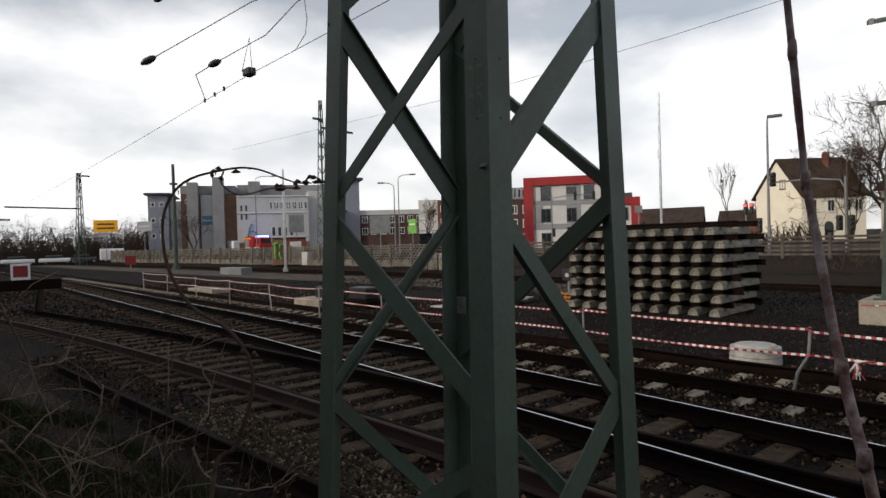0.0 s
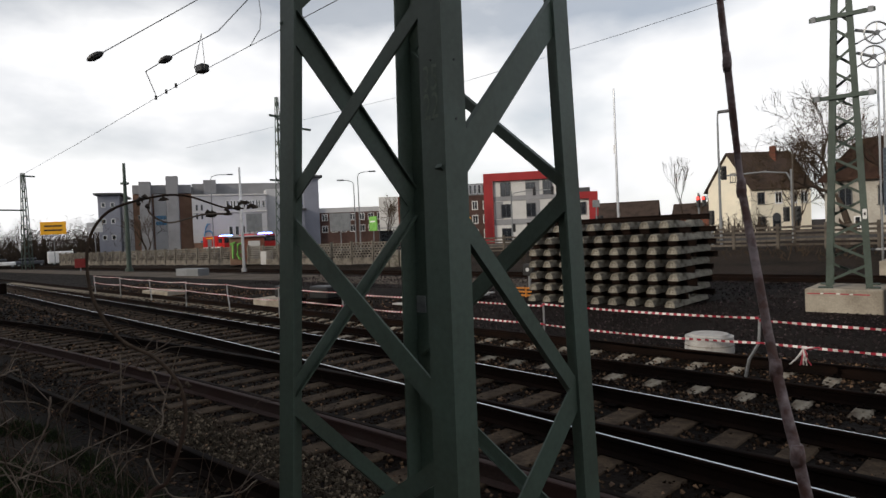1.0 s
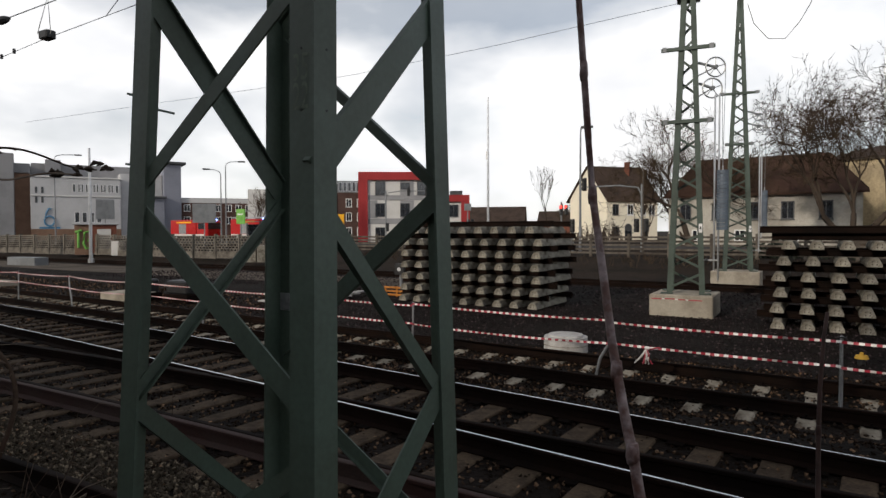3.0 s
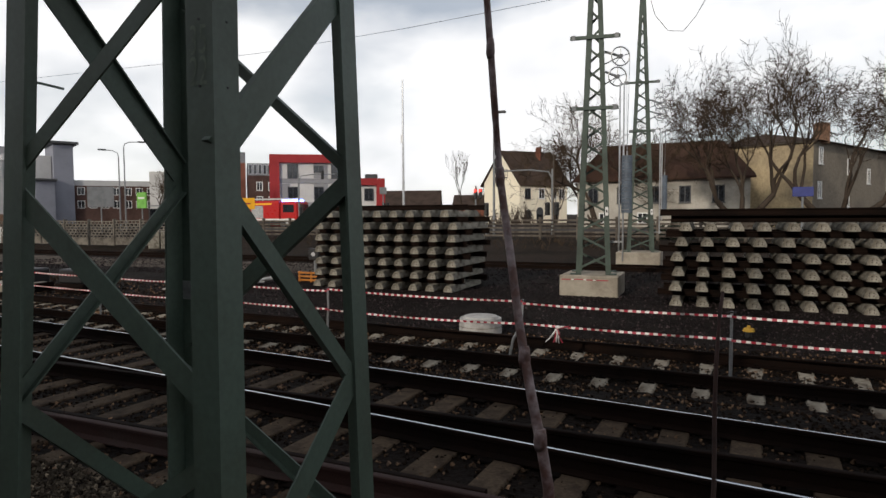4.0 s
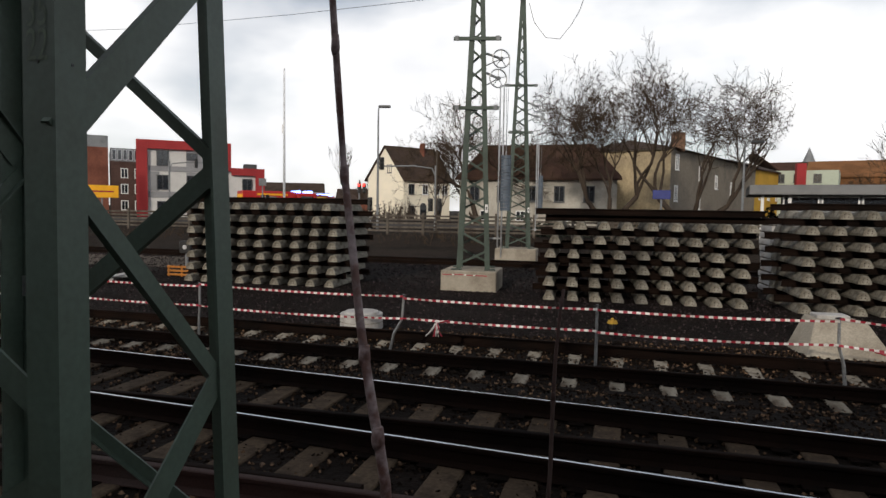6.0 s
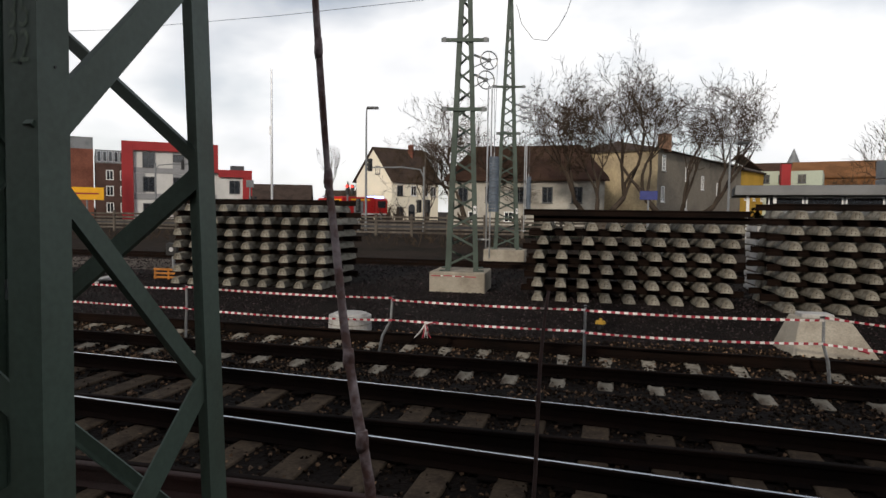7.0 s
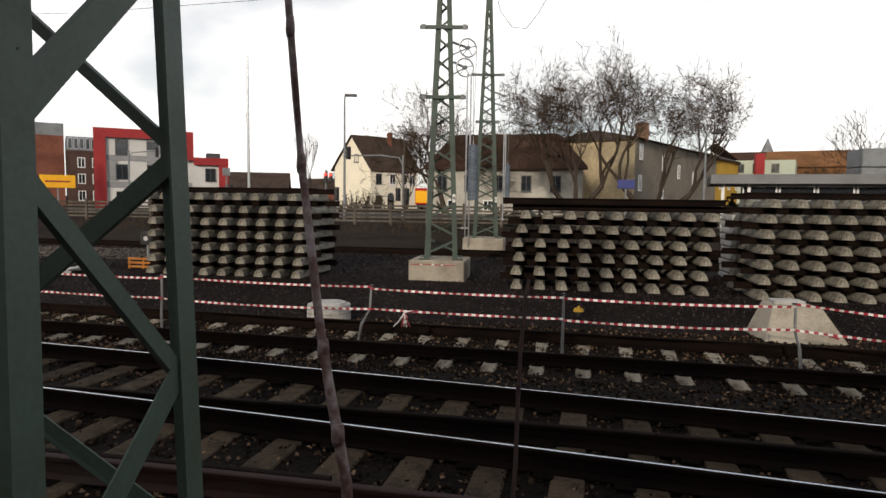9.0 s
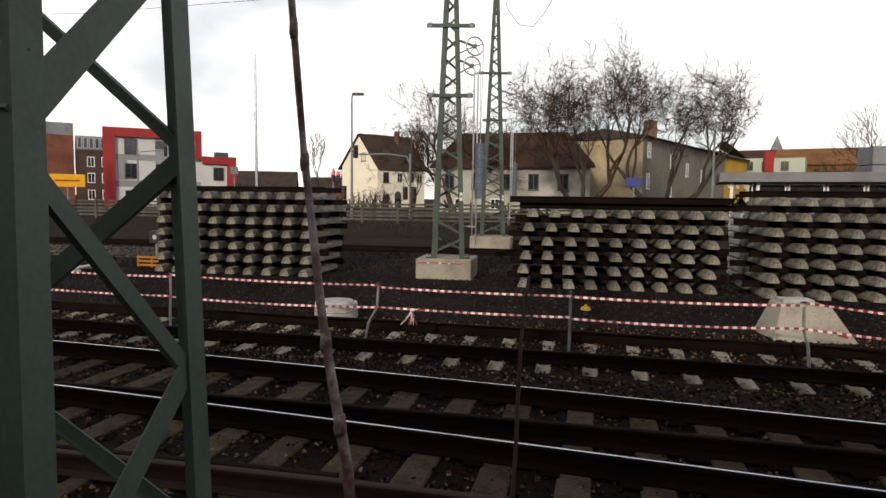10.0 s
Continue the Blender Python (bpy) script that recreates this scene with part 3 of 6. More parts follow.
def near_mast():
    """The mast before the camera: an oblong plan, legs leaning slightly, braces behind the leg flanges."""
    e = thing("catenary_mast", pose(-0.823, -3.405, 0.2, 0, 0, -1.35), "large green lattice mast standing on the bank before the tracks", "catenary mast", "catenary masts")
    leg, z0, z1, mid, pitch = 0.083, 0.35, 7.5, 2.215, 0.632
    half = lambda z: (0.394 - 0.0292 * (z - 2.15), 0.3186 - 0.0221 * (z - 2.15))
    sign = {"F": (1, -1), "R": (1, 1), "L": (-1, -1), "B": (-1, 1)}

    def at(c, z, inset=0.0):
        hx, hy = half(z)
        return Vector((sign[c][0] * (hx - inset), sign[c][1] * (hy - inset) + 0.0174 * (z - 2.15), z))

    for c, (sx, sy) in sign.items():
        bm = bmesh.new()
        angle_bar(bm, at(c, z0), at(c, z1), (-sx, 0, 0), (0, -sy, 0), leg, 0.009)
        part("leg", bm, GREEN, e)
    # heights at the low and the top end, and the width, of the braces near eye level
    known = {("L", 0): (2.20, 2.78, 0.047), ("L", -1): (1.616, 2.193, 0.066), ("L", -2): (0.97, 1.54, 0.05), ("F", 0): (2.223, 2.858, 0.08), ("F", -1): (1.50, 2.21, 0.047),
             ("F", -2): (1.07, 1.643, 0.082), ("B", 0): (2.23, 2.89, 0.082), ("B", -1): (1.54, 2.22, 0.042), ("B", -2): (0.91, 1.58, 0.056),
             ("R", 0): (2.21, 2.85, 0.042), ("R", -1): (1.615, 2.235, 0.068), ("R", -2): (1.017, 1.526, 0.05)}
    for start, other, n, broad in (("L", "F", (0, -1, 0), 1), ("F", "R", (1, 0, 0), 0), ("B", "L", (-1, 0, 0), 0), ("R", "B", (0, 1, 0), 1)):
        for k in range(-3, 8):
            lo, hi, w = known.get((start, k), (mid + k * pitch + 0.012, mid + (k + 1) * pitch - 0.012, 0.076 if k % 2 == broad else 0.046))
            if lo < z0 or hi > z1:
                continue
            low, top = (start, other) if k % 2 == 0 else (other, start)
            p0, p1 = at(low, lo), at(top, hi)
            d = (p1 - p0).normalized()
            p0, p1 = p0 + d * 0.03, p1 - d * 0.03
            nn = Vector(n)
            side = nn.cross(d).normalized()
            if (side.z > 0) != (k >= 0):
                side = -side
            o = -nn * 0.0095 + side * (w / 2)
            bm = bmesh.new()
            prism(bm, [(0, 0), (w, 0), (w, 0.006), (0.006, 0.006), (0.006, 0.022), (0, 0.022)], p0 + o, p1 + o, -side, -nn)
            part("brace", bm, GREEN, e)
    part("foundation", box(bmesh.new(), (-0.72, -0.66, -0.6), (0.72, 0.6, 0.36), bevel=0.03), CONCRETE, e, "pale concrete foundation block")
    for c, z in (("R", 0.86), ("B", 0.94)):
        q = at(c, z + 0.09)
        sx, sy = sign[c]
        bm = bmesh.new()
        prism(bm, [(-0.03, 0), (0.16, 0), (0.16, 0.06), (0.09, 0.19), (-0.012, 0.19), (-0.03, 0.15)], (q.x + sx * 0.001, q.y + sy * 0.03, z), (q.x + sx * 0.009, q.y + sy * 0.03, z), (0, -sy, 0), (0, 0, 1))
        part("gusset_plate", bm, GREEN, e)
        bm = bmesh.new()
        prism(bm, [(-0.03, 0), (0.16, 0), (0.16, 0.06), (0.09, 0.19), (-0.012, 0.19), (-0.03, 0.15)], (q.x + sx * 0.03, q.y + sy * 0.011, z), (q.x + sx * 0.03, q.y + sy * 0.019, z), (-sx, 0, 0), (0, 0, 1))
        part("gusset_plate", bm, GREEN, e)
    q = at("B", 1.82)
    part("small_plate", box(bmesh.new(), (q.x + 0.012, q.y - 0.014, 1.785), (q.x + 0.065, q.y - 0.0105, 1.855), bevel=0.003), GALV, e, "small galvanised plate on a leg")
    for z in (2.555, 2.40):
        q = at("F", z)
        part("bolt", cyl(bmesh.new(), (q.x - 0.042, q.y + 0.002, z), (q.x - 0.042, q.y - 0.002, z), 0.0032, n=8), BLACK, e)
        part("bolt", cyl(bmesh.new(), (q.x - 0.002, q.y + 0.045, z), (q.x + 0.002, q.y + 0.045, z), 0.0032, n=8), BLACK, e)
    for text, z in (("35", 2.475), ("22", 2.402)):
        cu = bpy.data.curves.new("number", "FONT")
        cu.body, cu.size, cu.extrude, cu.align_x = text, 0.098, 0.0, "CENTER"
        tmp = new("number", cu)
        bpy.context.view_layer.update()
        me = bpy.data.meshes.new_from_object(tmp.evaluated_get(bpy.context.evaluated_depsgraph_get()))
        bpy.data.objects.remove(tmp)
        me.materials.clear()
        me.materials.append(CHALK)
        o = new("number", me)
        o.parent = e
        o["label"] = "faint chalked mast number"
        q = at("F", z + 0.035)
        o.matrix_basis = pose(q.x - 0.044, at("F", z).y - 0.0015, z, 87.74, 0, 0) @ Matrix.Diagonal((0.6, 1, 1, 1))


near_mast()


def wheel(parent, m):
    w = part("tension_wheel", tube(bmesh.new(), [(0.27 * math.cos(a * math.tau / 24), 0, 0.27 * math.sin(a * math.tau / 24)) for a in range(25)], 0.022), GALV, parent, "grey spoked tensioning wheel")
    w.matrix_basis = m
    part("hub", cyl(bmesh.new(), (0, -0.06, 0), (0, 0.06, 0), 0.06, n=12), GREY_METAL, w)
    for k in range(5):
        a = k * math.tau / 5 + 0.3
        part("spoke", cyl(bmesh.new(), (0, 0, 0), (0.26 * math.cos(a), 0, 0.26 * math.sin(a)), 0.014, n=6), GALV, w)


def far_mast(x, y, base, half, top, arms, wheels, weight, rods, block, label):
    e = thing("catenary_mast", pose(x, y, 0, 0, 0, 8), label, "catenary mast", "catenary masts")
    lattice(e, half, base, top, base + 0.1, 0.55, 0.15, 0.065, GREEN_FAR)
    for sx in (-1, 1):
        for sy in (-1, 1):
            h = half(base)
            part("base_plate", box(bmesh.new(), (sx * h - 0.16, sy * h - 0.12, base - 0.005), (sx * h + 0.16, sy * h + 0.12, base + 0.03), bevel=0.005), GREEN_FAR, e)
    for z, w in arms:
        h = half(z)
        part("cross_arm", box(bmesh.new(), (-w / 2, -h - 0.06, z - 0.055), (w / 2, -h, z + 0.055), bevel=0.01), GREEN_FAR, e)
        for sx in (-1, 1):
            part("end_cap", box(bmesh.new(), (sx * (w / 2 - 0.1) - 0.06, -h - 0.09, z - 0.075), (sx * (w / 2 - 0.1) + 0.06, -h - 0.062, z + 0.075), bevel=0.008), GREY_METAL, e)
    if block[4]:
        h = half(8.95)
        part("head_collar", box(bmesh.new(), (-h - 0.12, -h - 0.1, 8.84), (h + 0.12, h + 0.1, 9.06), bevel=0.02), BLACK, e, "dark collar under the mast head")
    for wx, wz in wheels:
        wheel(e, pose(wx, -0.05, wz, 0, 0, 20))
        part("wheel_bracket", cyl(bmesh.new(), (half(wz), -0.05, wz + 0.16), (wx, -0.05, wz), 0.04, n=6), GREY_METAL, e)
        part("wheel_stay", cyl(bmesh.new(), (half(wz), -0.05, wz - 0.2), (wx, -0.05, wz), 0.02, n=6), GREY_METAL, e)
        part("wire_rope", cyl(bmesh.new(), (wx + 0.26, -0.05, wz), (weight[0], -0.05, weight[2]), 0.008, n=5), GREY_METAL, e)
    wt = part("tension_weight", bmesh.new(), WEIGHT, e, "blue-grey stack of round tension weights")
    n = 16
    for i in range(n):
        z0, z1 = weight[1] + (weight[2] - weight[1]) * i / n, weight[1] + (weight[2] - weight[1]) * (i + 1) / n
        part("weight_disc", cyl(bmesh.new(), (weight[0], -0.05, z0 + 0.004), (weight[0], -0.05, z1 - 0.004), weight[3], n=16), WEIGHT, wt)
    part("hanger", cyl(bmesh.new(), (weight[0], -0.05, weight[1]), (weight[0], -0.05, weight[2] + 0.12), 0.02, n=6), GALV, wt)
    for rx, z0, z1 in rods:
        part("guide_rod", cyl(bmesh.new(), (rx, -0.1, z0), (rx, -0.1, z1), 0.025, n=8), ALU, e, "pale guide rod")
    part("rod_bracket", box(bmesh.new(), (half(1.6) - 0.1, -0.12, 1.45), (rods[0][0] + 0.1, -0.06, 1.5)), GALV, e)
    part("number_plate", box(bmesh.new(), (half(2.4) - 0.11, -half(2.4) - 0.02, 2.25), (half(2.4) - 0.02, -half(2.4) - 0.012, 2.5), bevel=0.01), WHITE_FRAME, e, "small white plate with illegible marks")
    part("plate_bar", box(bmesh.new(), (half(2.4) - 0.085, -half(2.4) - 0.024, 2.34), (half(2.4) - 0.045, -half(2.4) - 0.0205, 2.42)), BLACK, e)
    b = thing("mast_foundation", pose(x, y, 0), "pale concrete foundation block under a lattice mast", "foundation", "mast foundations")
    part("block", box(bmesh.new(), (block[0] - x, block[2] - y, -0.12), (block[1] - x, block[3] - y, base - 0.005), bevel=0.03), CONCRETE, b)
    if block[4]:
        for x0, x1, z in ((0.06, 0.35, 0.40), (0.42, 0.7, 0.41), (0.78, 0.98, 0.40), (1.05, 1.4, 0.395)):
            part("tape_scrap", box(bmesh.new(), (block[0] - x + x0, block[2] - y - 0.004, z - 0.014), (block[0] - x + x1, block[2] - y - 0.001, z + 0.014)), TAPE_RED, b)
        for x0, x1, z in ((0.35, 0.42, 0.405), (0.7, 0.78, 0.405), (0.98, 1.05, 0.4)):
            part("tape_scrap", box(bmesh.new(), (block[0] - x + x0, block[2] - y - 0.004, z - 0.014), (block[0] - x + x1, block[2] - y - 0.001, z + 0.014)), TAPE_WHITE, b)


far_mast(-2.42, 13.95, 0.53, lambda z: 0.50 - 0.037 * (z - 0.6), 13.0, ((7.42, 1.42), (5.37, 1.36)), ((0.72, 6.88), (0.64, 6.3)), (0.93, 2.32, 4.0, 0.155),
         ((0.72, 1.2, 6.1), (0.83, 0.9, 6.1)), (-3.27, -1.6, 13.1, 14.75, True), "green lattice mast with tension wheels on a concrete block")
far_mast(-2.03, 24.4, 0.60, lambda z: 0.58 - 0.040 * (z - 0.6), 14.5, ((8.1, 1.5), (5.95, 1.12)), ((0.78, 7.2), (0.77, 6.7)), (1.0, 2.2, 4.0, 0.12),
         ((0.80, 1.4, 6.0), (0.88, 2.0, 5.6)), (-3.0, -1.1, 23.6, 25.2, False), "more distant green lattice mast with tension wheels")


# ---- barrier tape and posts ----
def post_y(x):
    return 4.52 - 0.03 * x if x > -1 else 4.55 - 0.075 * (x + 1)


POSTS = [(-36.5, 0.0), (-32, 0.1), (-27.5, -0.05), (-23.5, 0.1), (-19.5, -0.1), (-16, 0.05), (-12.6, 0.1), (-9.2, -0.1), (-5.9, 0.05), (-2.3, 0.28), (0.98, 0.0), (4.3, -0.15), (8.2, 0.05)]


def tape_posts():
    for x, lean in POSTS:
        y = post_y(x)
        p = thing("barrier_post", pose(x, y, 0), "thin galvanised post holding red and white barrier tape", "post", "barrier posts")
        pts = [(0, 0.02, -0.2), (lean * 0.4, 0.0, 0.3), (lean * 0.9, -0.01, 0.55), (lean, -0.02, 0.95)]
        part("pole", tube(bmesh.new(), pts, [0.024, 0.023, 0.021, 0.02], 8), GALV, p)
        part("hook", tube(bmesh.new(), [(lean - 0.05, -0.02, 0.93), (lean, -0.045, 0.94), (lean + 0.05, -0.02, 0.93)], 0.012), BLACK, p)


def tape(name, z0, group):
    """Striped tape hanging from post to post, twisted and sagging."""
    for (xa, la), (xb, lb) in zip(POSTS, POSTS[1:]):
        a, b = Vector((xa + la, post_y(xa) - 0.05, z0 + random.uniform(-0.03, 0.03))), Vector((xb + lb, post_y(xb) - 0.05, z0 + random.uniform(-0.03, 0.03)))
        if xb > 8:
            b.z -= 0.3
        d = b - a
        n = max(8, int(d.length / 0.06))
        t = thing(name, Matrix(), "red and white striped barrier tape strung between posts", "barrier tape", group)
        bm = bmesh.new()
        sag, tw, ph = random.uniform(0.01, 0.05), random.uniform(2, 6), random.uniform(0, 6)
        rows = []
        for i in range(n + 1):
            s = i / n
            c = a + d * s - Vector((0, 0, sag * 4 * s * (1 - s)))
            ang = 0.35 * math.sin(tw * s * 3 + ph) + 0.15 * math.sin(17 * s + ph)
            w = Vector((0, math.sin(ang), math.cos(ang))) * 0.017
            th = Vector((0, 0.0015, 0))
            rows.append([bm.verts.new(q) for q in (c - w, c + w, c + w + th, c - w + th)])
        for i in range(n):
            for k in range(4):
                bm.faces.new((rows[i][k], rows[i + 1][k], rows[i + 1][(k + 1) % 4], rows[i][(k + 1) % 4])).material_index = i % 2
        part("strip", bm, [TAPE_RED, TAPE_WHITE], t)


tape_posts()
tape("barrier_tape", 0.90, "upper barrier tape")
tape("barrier_tape", 0.56, "lower barrier tape")


def tape_knot():
    t = thing("tape_knot", pose(-1.45, 4.5, 0.55), "knotted loose ends of red and white tape", "barrier tape")
    for k in range(9):
        a = random.uniform(-0.9, 0.9)
        pts = [(0, 0, 0)]
        for s in range(1, 4):
            pts.append((a * 0.08 * s + random.uniform(-0.02, 0.02), random.uniform(-0.04, 0.04), -0.075 * s if k < 6 else 0.01 * s))
        part("tape_end", tube(bmesh.new(), pts, [0.016, 0.014, 0.012, 0.008], 4), TAPE_RED if k % 2 else TAPE_WHITE, t)


tape_knot()


# ---- things on the strip between the tracks ----
def manhole_ring():
    e = thing("concrete_ring", pose(-3.5, 6.8, -0.1), "short white concrete manhole ring with a flat lid", "concrete ring")
    part("ring", cyl(bmesh.new(), (0, 0, 0), (0, 0, 0.33), 0.43, 0.42, n=32), WHITE_CONC, e, smooth=False)
    part("lid", cyl(bmesh.new(), (0, 0, 0.335), (0, 0, 0.37), 0.35, 0.33, n=32), WHITE_CONC, e)
    part("seam", cyl(bmesh.new(), (0, 0, 0.17), (0, 0, 0.18), 0.432, n=32), SLEEPER, e)


def pedestal():
    e = thing("concrete_pedestal", pose(5.15, 6.9, -0.1), "pale tapered precast concrete footing with a small cap", "footing")
    bm = bmesh.new()
    lo = [bm.verts.new(p) for p in ((-0.68, -0.5, 0), (0.70, -0.5, 0), (0.70, 0.6, 0), (-0.68, 0.6, 0))]
    hi = [bm.verts.new(p) for p in ((-0.40, 0.0, 0.62), (0.42, 0.0, 0.58), (0.42, 0.6, 0.58), (-0.40, 0.6, 0.62))]
    bm.faces.new(lo[::-1]), bm.faces.new(hi)
    for i in range(4):
        bm.faces.new((lo[i], lo[(i + 1) % 4], hi[(i + 1) % 4], hi[i]))
    bmesh.ops.bevel(bm, geom=bm.edges[:], offset=0.02, segments=1, affect="EDGES")
    part("body", bm, CONCRETE, e)
    part("cap", box(bmesh.new(), (-0.33, 0.15, 0.6), (0.2, 0.5, 0.68), bevel=0.015), WHITE_CONC, e)
    part("paint_mark", tube(bmesh.new(), [(0.38, -0.37, 0.18), (0.47, -0.38, 0.165), (0.53, -0.4, 0.14)], 0.02), TAPE_RED, e, "red spray mark")


def marker_lamp():
    e = thing("marker_stub", pose(1.43, 8.2, -0.08), "small yellow-capped cable marker in the ballast", "marker")
    part("stub", cyl(bmesh.new(), (0, 0, 0), (0, 0, 0.12), 0.06, n=12), BLACK, e)
    part("cap", cyl(bmesh.new(), (0, 0, 0.12), (0, 0, 0.18), 0.11, 0.09, n=14), OCHRE, e)
    part("knob", cyl(bmesh.new(), (0, 0, 0.18), (0, 0, 0.23), 0.03, n=8), OCHRE, e)


manhole_ring(), pedestal(), marker_lamp()


def slab_stack():
    for i in range(11):
        z = -0.08 + i * 0.21
        s = thing("concrete_slab", pose(7.0 + random.uniform(-0.04, 0.04), 16.6, z), "pale flat concrete slab in a tall pile", "slab", "piled slabs")
        part("slab_body", box(bmesh.new(), (-0.42, -0.6, 0), (0.42, 0.6, 0.17), bevel=0.012), WHITE_CONC, s)
        part("spacer", box(bmesh.new(), (-0.4, -0.5, 0.17), (-0.3, 0.5, 0.21)), WOOD_GREY, s)


def trolley():
    e = thing("work_trolley", pose(-12.1, 13.6, -0.08), "orange tubular rail trolley lying beside stacked panels", "trolley")
    for z in (0.04, 0.17, 0.30):
        part("frame_rail", box(bmesh.new(), (-0.75, -0.03, z), (0.75, 0.03, z + 0.07), bevel=0.01), ORANGE, e)
    for x in (-0.7, -0.2, 0.3, 0.7):
        part("upright", box(bmesh.new(), (x - 0.03, -0.028, 0), (x + 0.03, 0.028, 0.38), bevel=0.008), ORANGE, e)


def dwarf_signal():
    e = thing("dwarf_signal", pose(-14.6, 17.2, -0.08), "low black shunting signal with a white mark", "signal")
    part("stem", cyl(bmesh.new(), (0, 0, 0), (0, 0, 0.55), 0.06), GREY_METAL, e)
    part("head", box(bmesh.new(), (-0.25, -0.14, 0.5), (0.25, 0.14, 1.0), bevel=0.03), BLACK, e)
    part("lens", cyl(bmesh.new(), (0, -0.145, 0.75), (0, -0.155, 0.75), 0.09, n=16), PALE_REND, e)


slab_stack(), trolley(), dwarf_signal()


# ---- buildings ----
def facade_frame(a, b):
    """Along, outward and the length of a wall from a to b, seen with a on the left."""
    a, b = Vector((*a, 0)), Vector((*b, 0))
    d = (b - a)
    return a, d.normalized(), Vector((d.y, -d.x, 0)).normalized(), d.length


def window(parent, a, b, s, z, w, h, frame_material=WHITE_FRAME, bars=1, sill=True):
    """A window on the wall a-b: s metres along it, its middle at z. Frame, panes and sill."""
    o, d, n, _ = facade_frame(a, b)
    m = Matrix(((d.x, n.x, 0, o.x + d.x * s), (d.y, n.y, 0, o.y + d.y * s), (0, 0, 1, z), (0, 0, 0, 1)))
    f, t = 0.09, 0.05
    bm = bmesh.new()
    for lo, hi in (((-w / 2, 0.0, -h / 2), (-w / 2 + f, t, h / 2)), ((w / 2 - f, 0.0, -h / 2), (w / 2, t, h / 2)), ((-w / 2 + f, 0.0, h / 2 - f), (w / 2 - f, t, h / 2)), ((-w / 2 + f, 0.0, -h / 2), (w / 2 - f, t, -h / 2 + f))):
        box(bm, lo, hi)
    for k in range(bars):
        x = -w / 2 + w * (k + 1) / (bars + 1)
        box(bm, (x - 0.03, 0.0, -h / 2 + f), (x + 0.03, t - 0.01, h / 2 - f))
    win = part("window", bm, frame_material, parent)
    win.matrix_basis = m
    part("pane", box(bmesh.new(), (-w / 2 + f * 0.9, -0.03, -h / 2 + f * 0.9), (w / 2 - f * 0.9, 0.012, h / 2 - f * 0.9)), GLASS, win)
    if sill:
        part("sill", box(bmesh.new(), (-w / 2 - 0.06, 0.0, -h / 2 - 0.07), (w / 2 + 0.06, 0.12, -h / 2 - 0.005)), frame_material, win)
    return win


def walls(parent, plan, z0, z1, material, name="wall"):
    """Upright walls over a plan of corners, with a flat top."""
    bm = bmesh.new()
    lo = [bm.verts.new((x, y, z0)) for x, y in plan]
    hi = [bm.verts.new((x, y, z1)) for x, y in plan]
    n = len(plan)
    for i in range(n):
        bm.faces.new((lo[i], lo[(i + 1) % n], hi[(i + 1) % n], hi[i]))
    bm.faces.new(lo[::-1]), bm.faces.new(hi)
    return part(name, bm, material, parent)


def slab(parent, plan, z0, z1, material, name="roof", grow=0.0):
    c = Vector((sum(p[0] for p in plan) / len(plan), sum(p[1] for p in plan) / len(plan)))
    big = [tuple(c + (Vector(p) - c) * (1 + grow / (Vector(p) - c).length)) for p in plan]
    return walls(parent, big, z0, z1, material, name)


def gable_roof(parent, a, b, c, d, z, rise, material, over=0.35, thick=0.16, hip=0.0):
    """A pitched roof over the corners a, b (front gable), c, d (back), its ridge from the middle of ab to that of cd."""
    a, b, c, d = (Vector((*p, 0)) for p in (a, b, c, d))
    m0, m1 = (a + b) / 2, (c + d) / 2
    ax = (m1 - m0).normalized()
    m0, m1 = m0 - ax * (over - hip), m1 + ax * (over - hip)
    bm = bmesh.new()
    for p, q in ((a, d), (b, c)):
        out = (p - (a + b) / 2).normalized() * over
        p, q = p + out - ax * over, q + out + ax * over
        dz = rise * over / ((a - b).length / 2)
        vs = [bm.verts.new((v.x, v.y, zz)) for v, zz in ((p, z - dz), (q, z - dz), (m1, z + rise), (m0, z + rise), (p, z - dz + thick), (q, z - dz + thick), (m1, z + rise + thick), (m0, z + rise + thick))]
        for f in ((0, 1, 2, 3), (7, 6, 5, 4), (0, 4, 5, 1), (3, 2, 6, 7), (1, 5, 6, 2), (0, 3, 7, 4)):
            bm.faces.new([vs[k] for k in f])
    if hip:
        for g, m, s in (((a, b), m0, -1), ((c, d), m1, 1)):
            vs = [bm.verts.new((v.x, v.y, zz)) for v, zz in ((g[0] + ax * s * over, z), (g[1] + ax * s * over, z), (m, z + rise + thick))]
            bm.faces.new(vs)
    return part("roof", bm, material, parent)


def gable_wall(parent, a, b, z0, z1, rise, thick, material):
    """An upright wall with a pointed gable."""
    o, d, n, length = facade_frame(a, b)
    bm = bmesh.new()
    prof = [(0, z0), (length, z0), (length, z1), (length / 2, z1 + rise), (0, z1)]
    prism(bm, prof, o, o - n * thick, d, (0, 0, 1))
    return part("gable_wall", bm, material, parent)


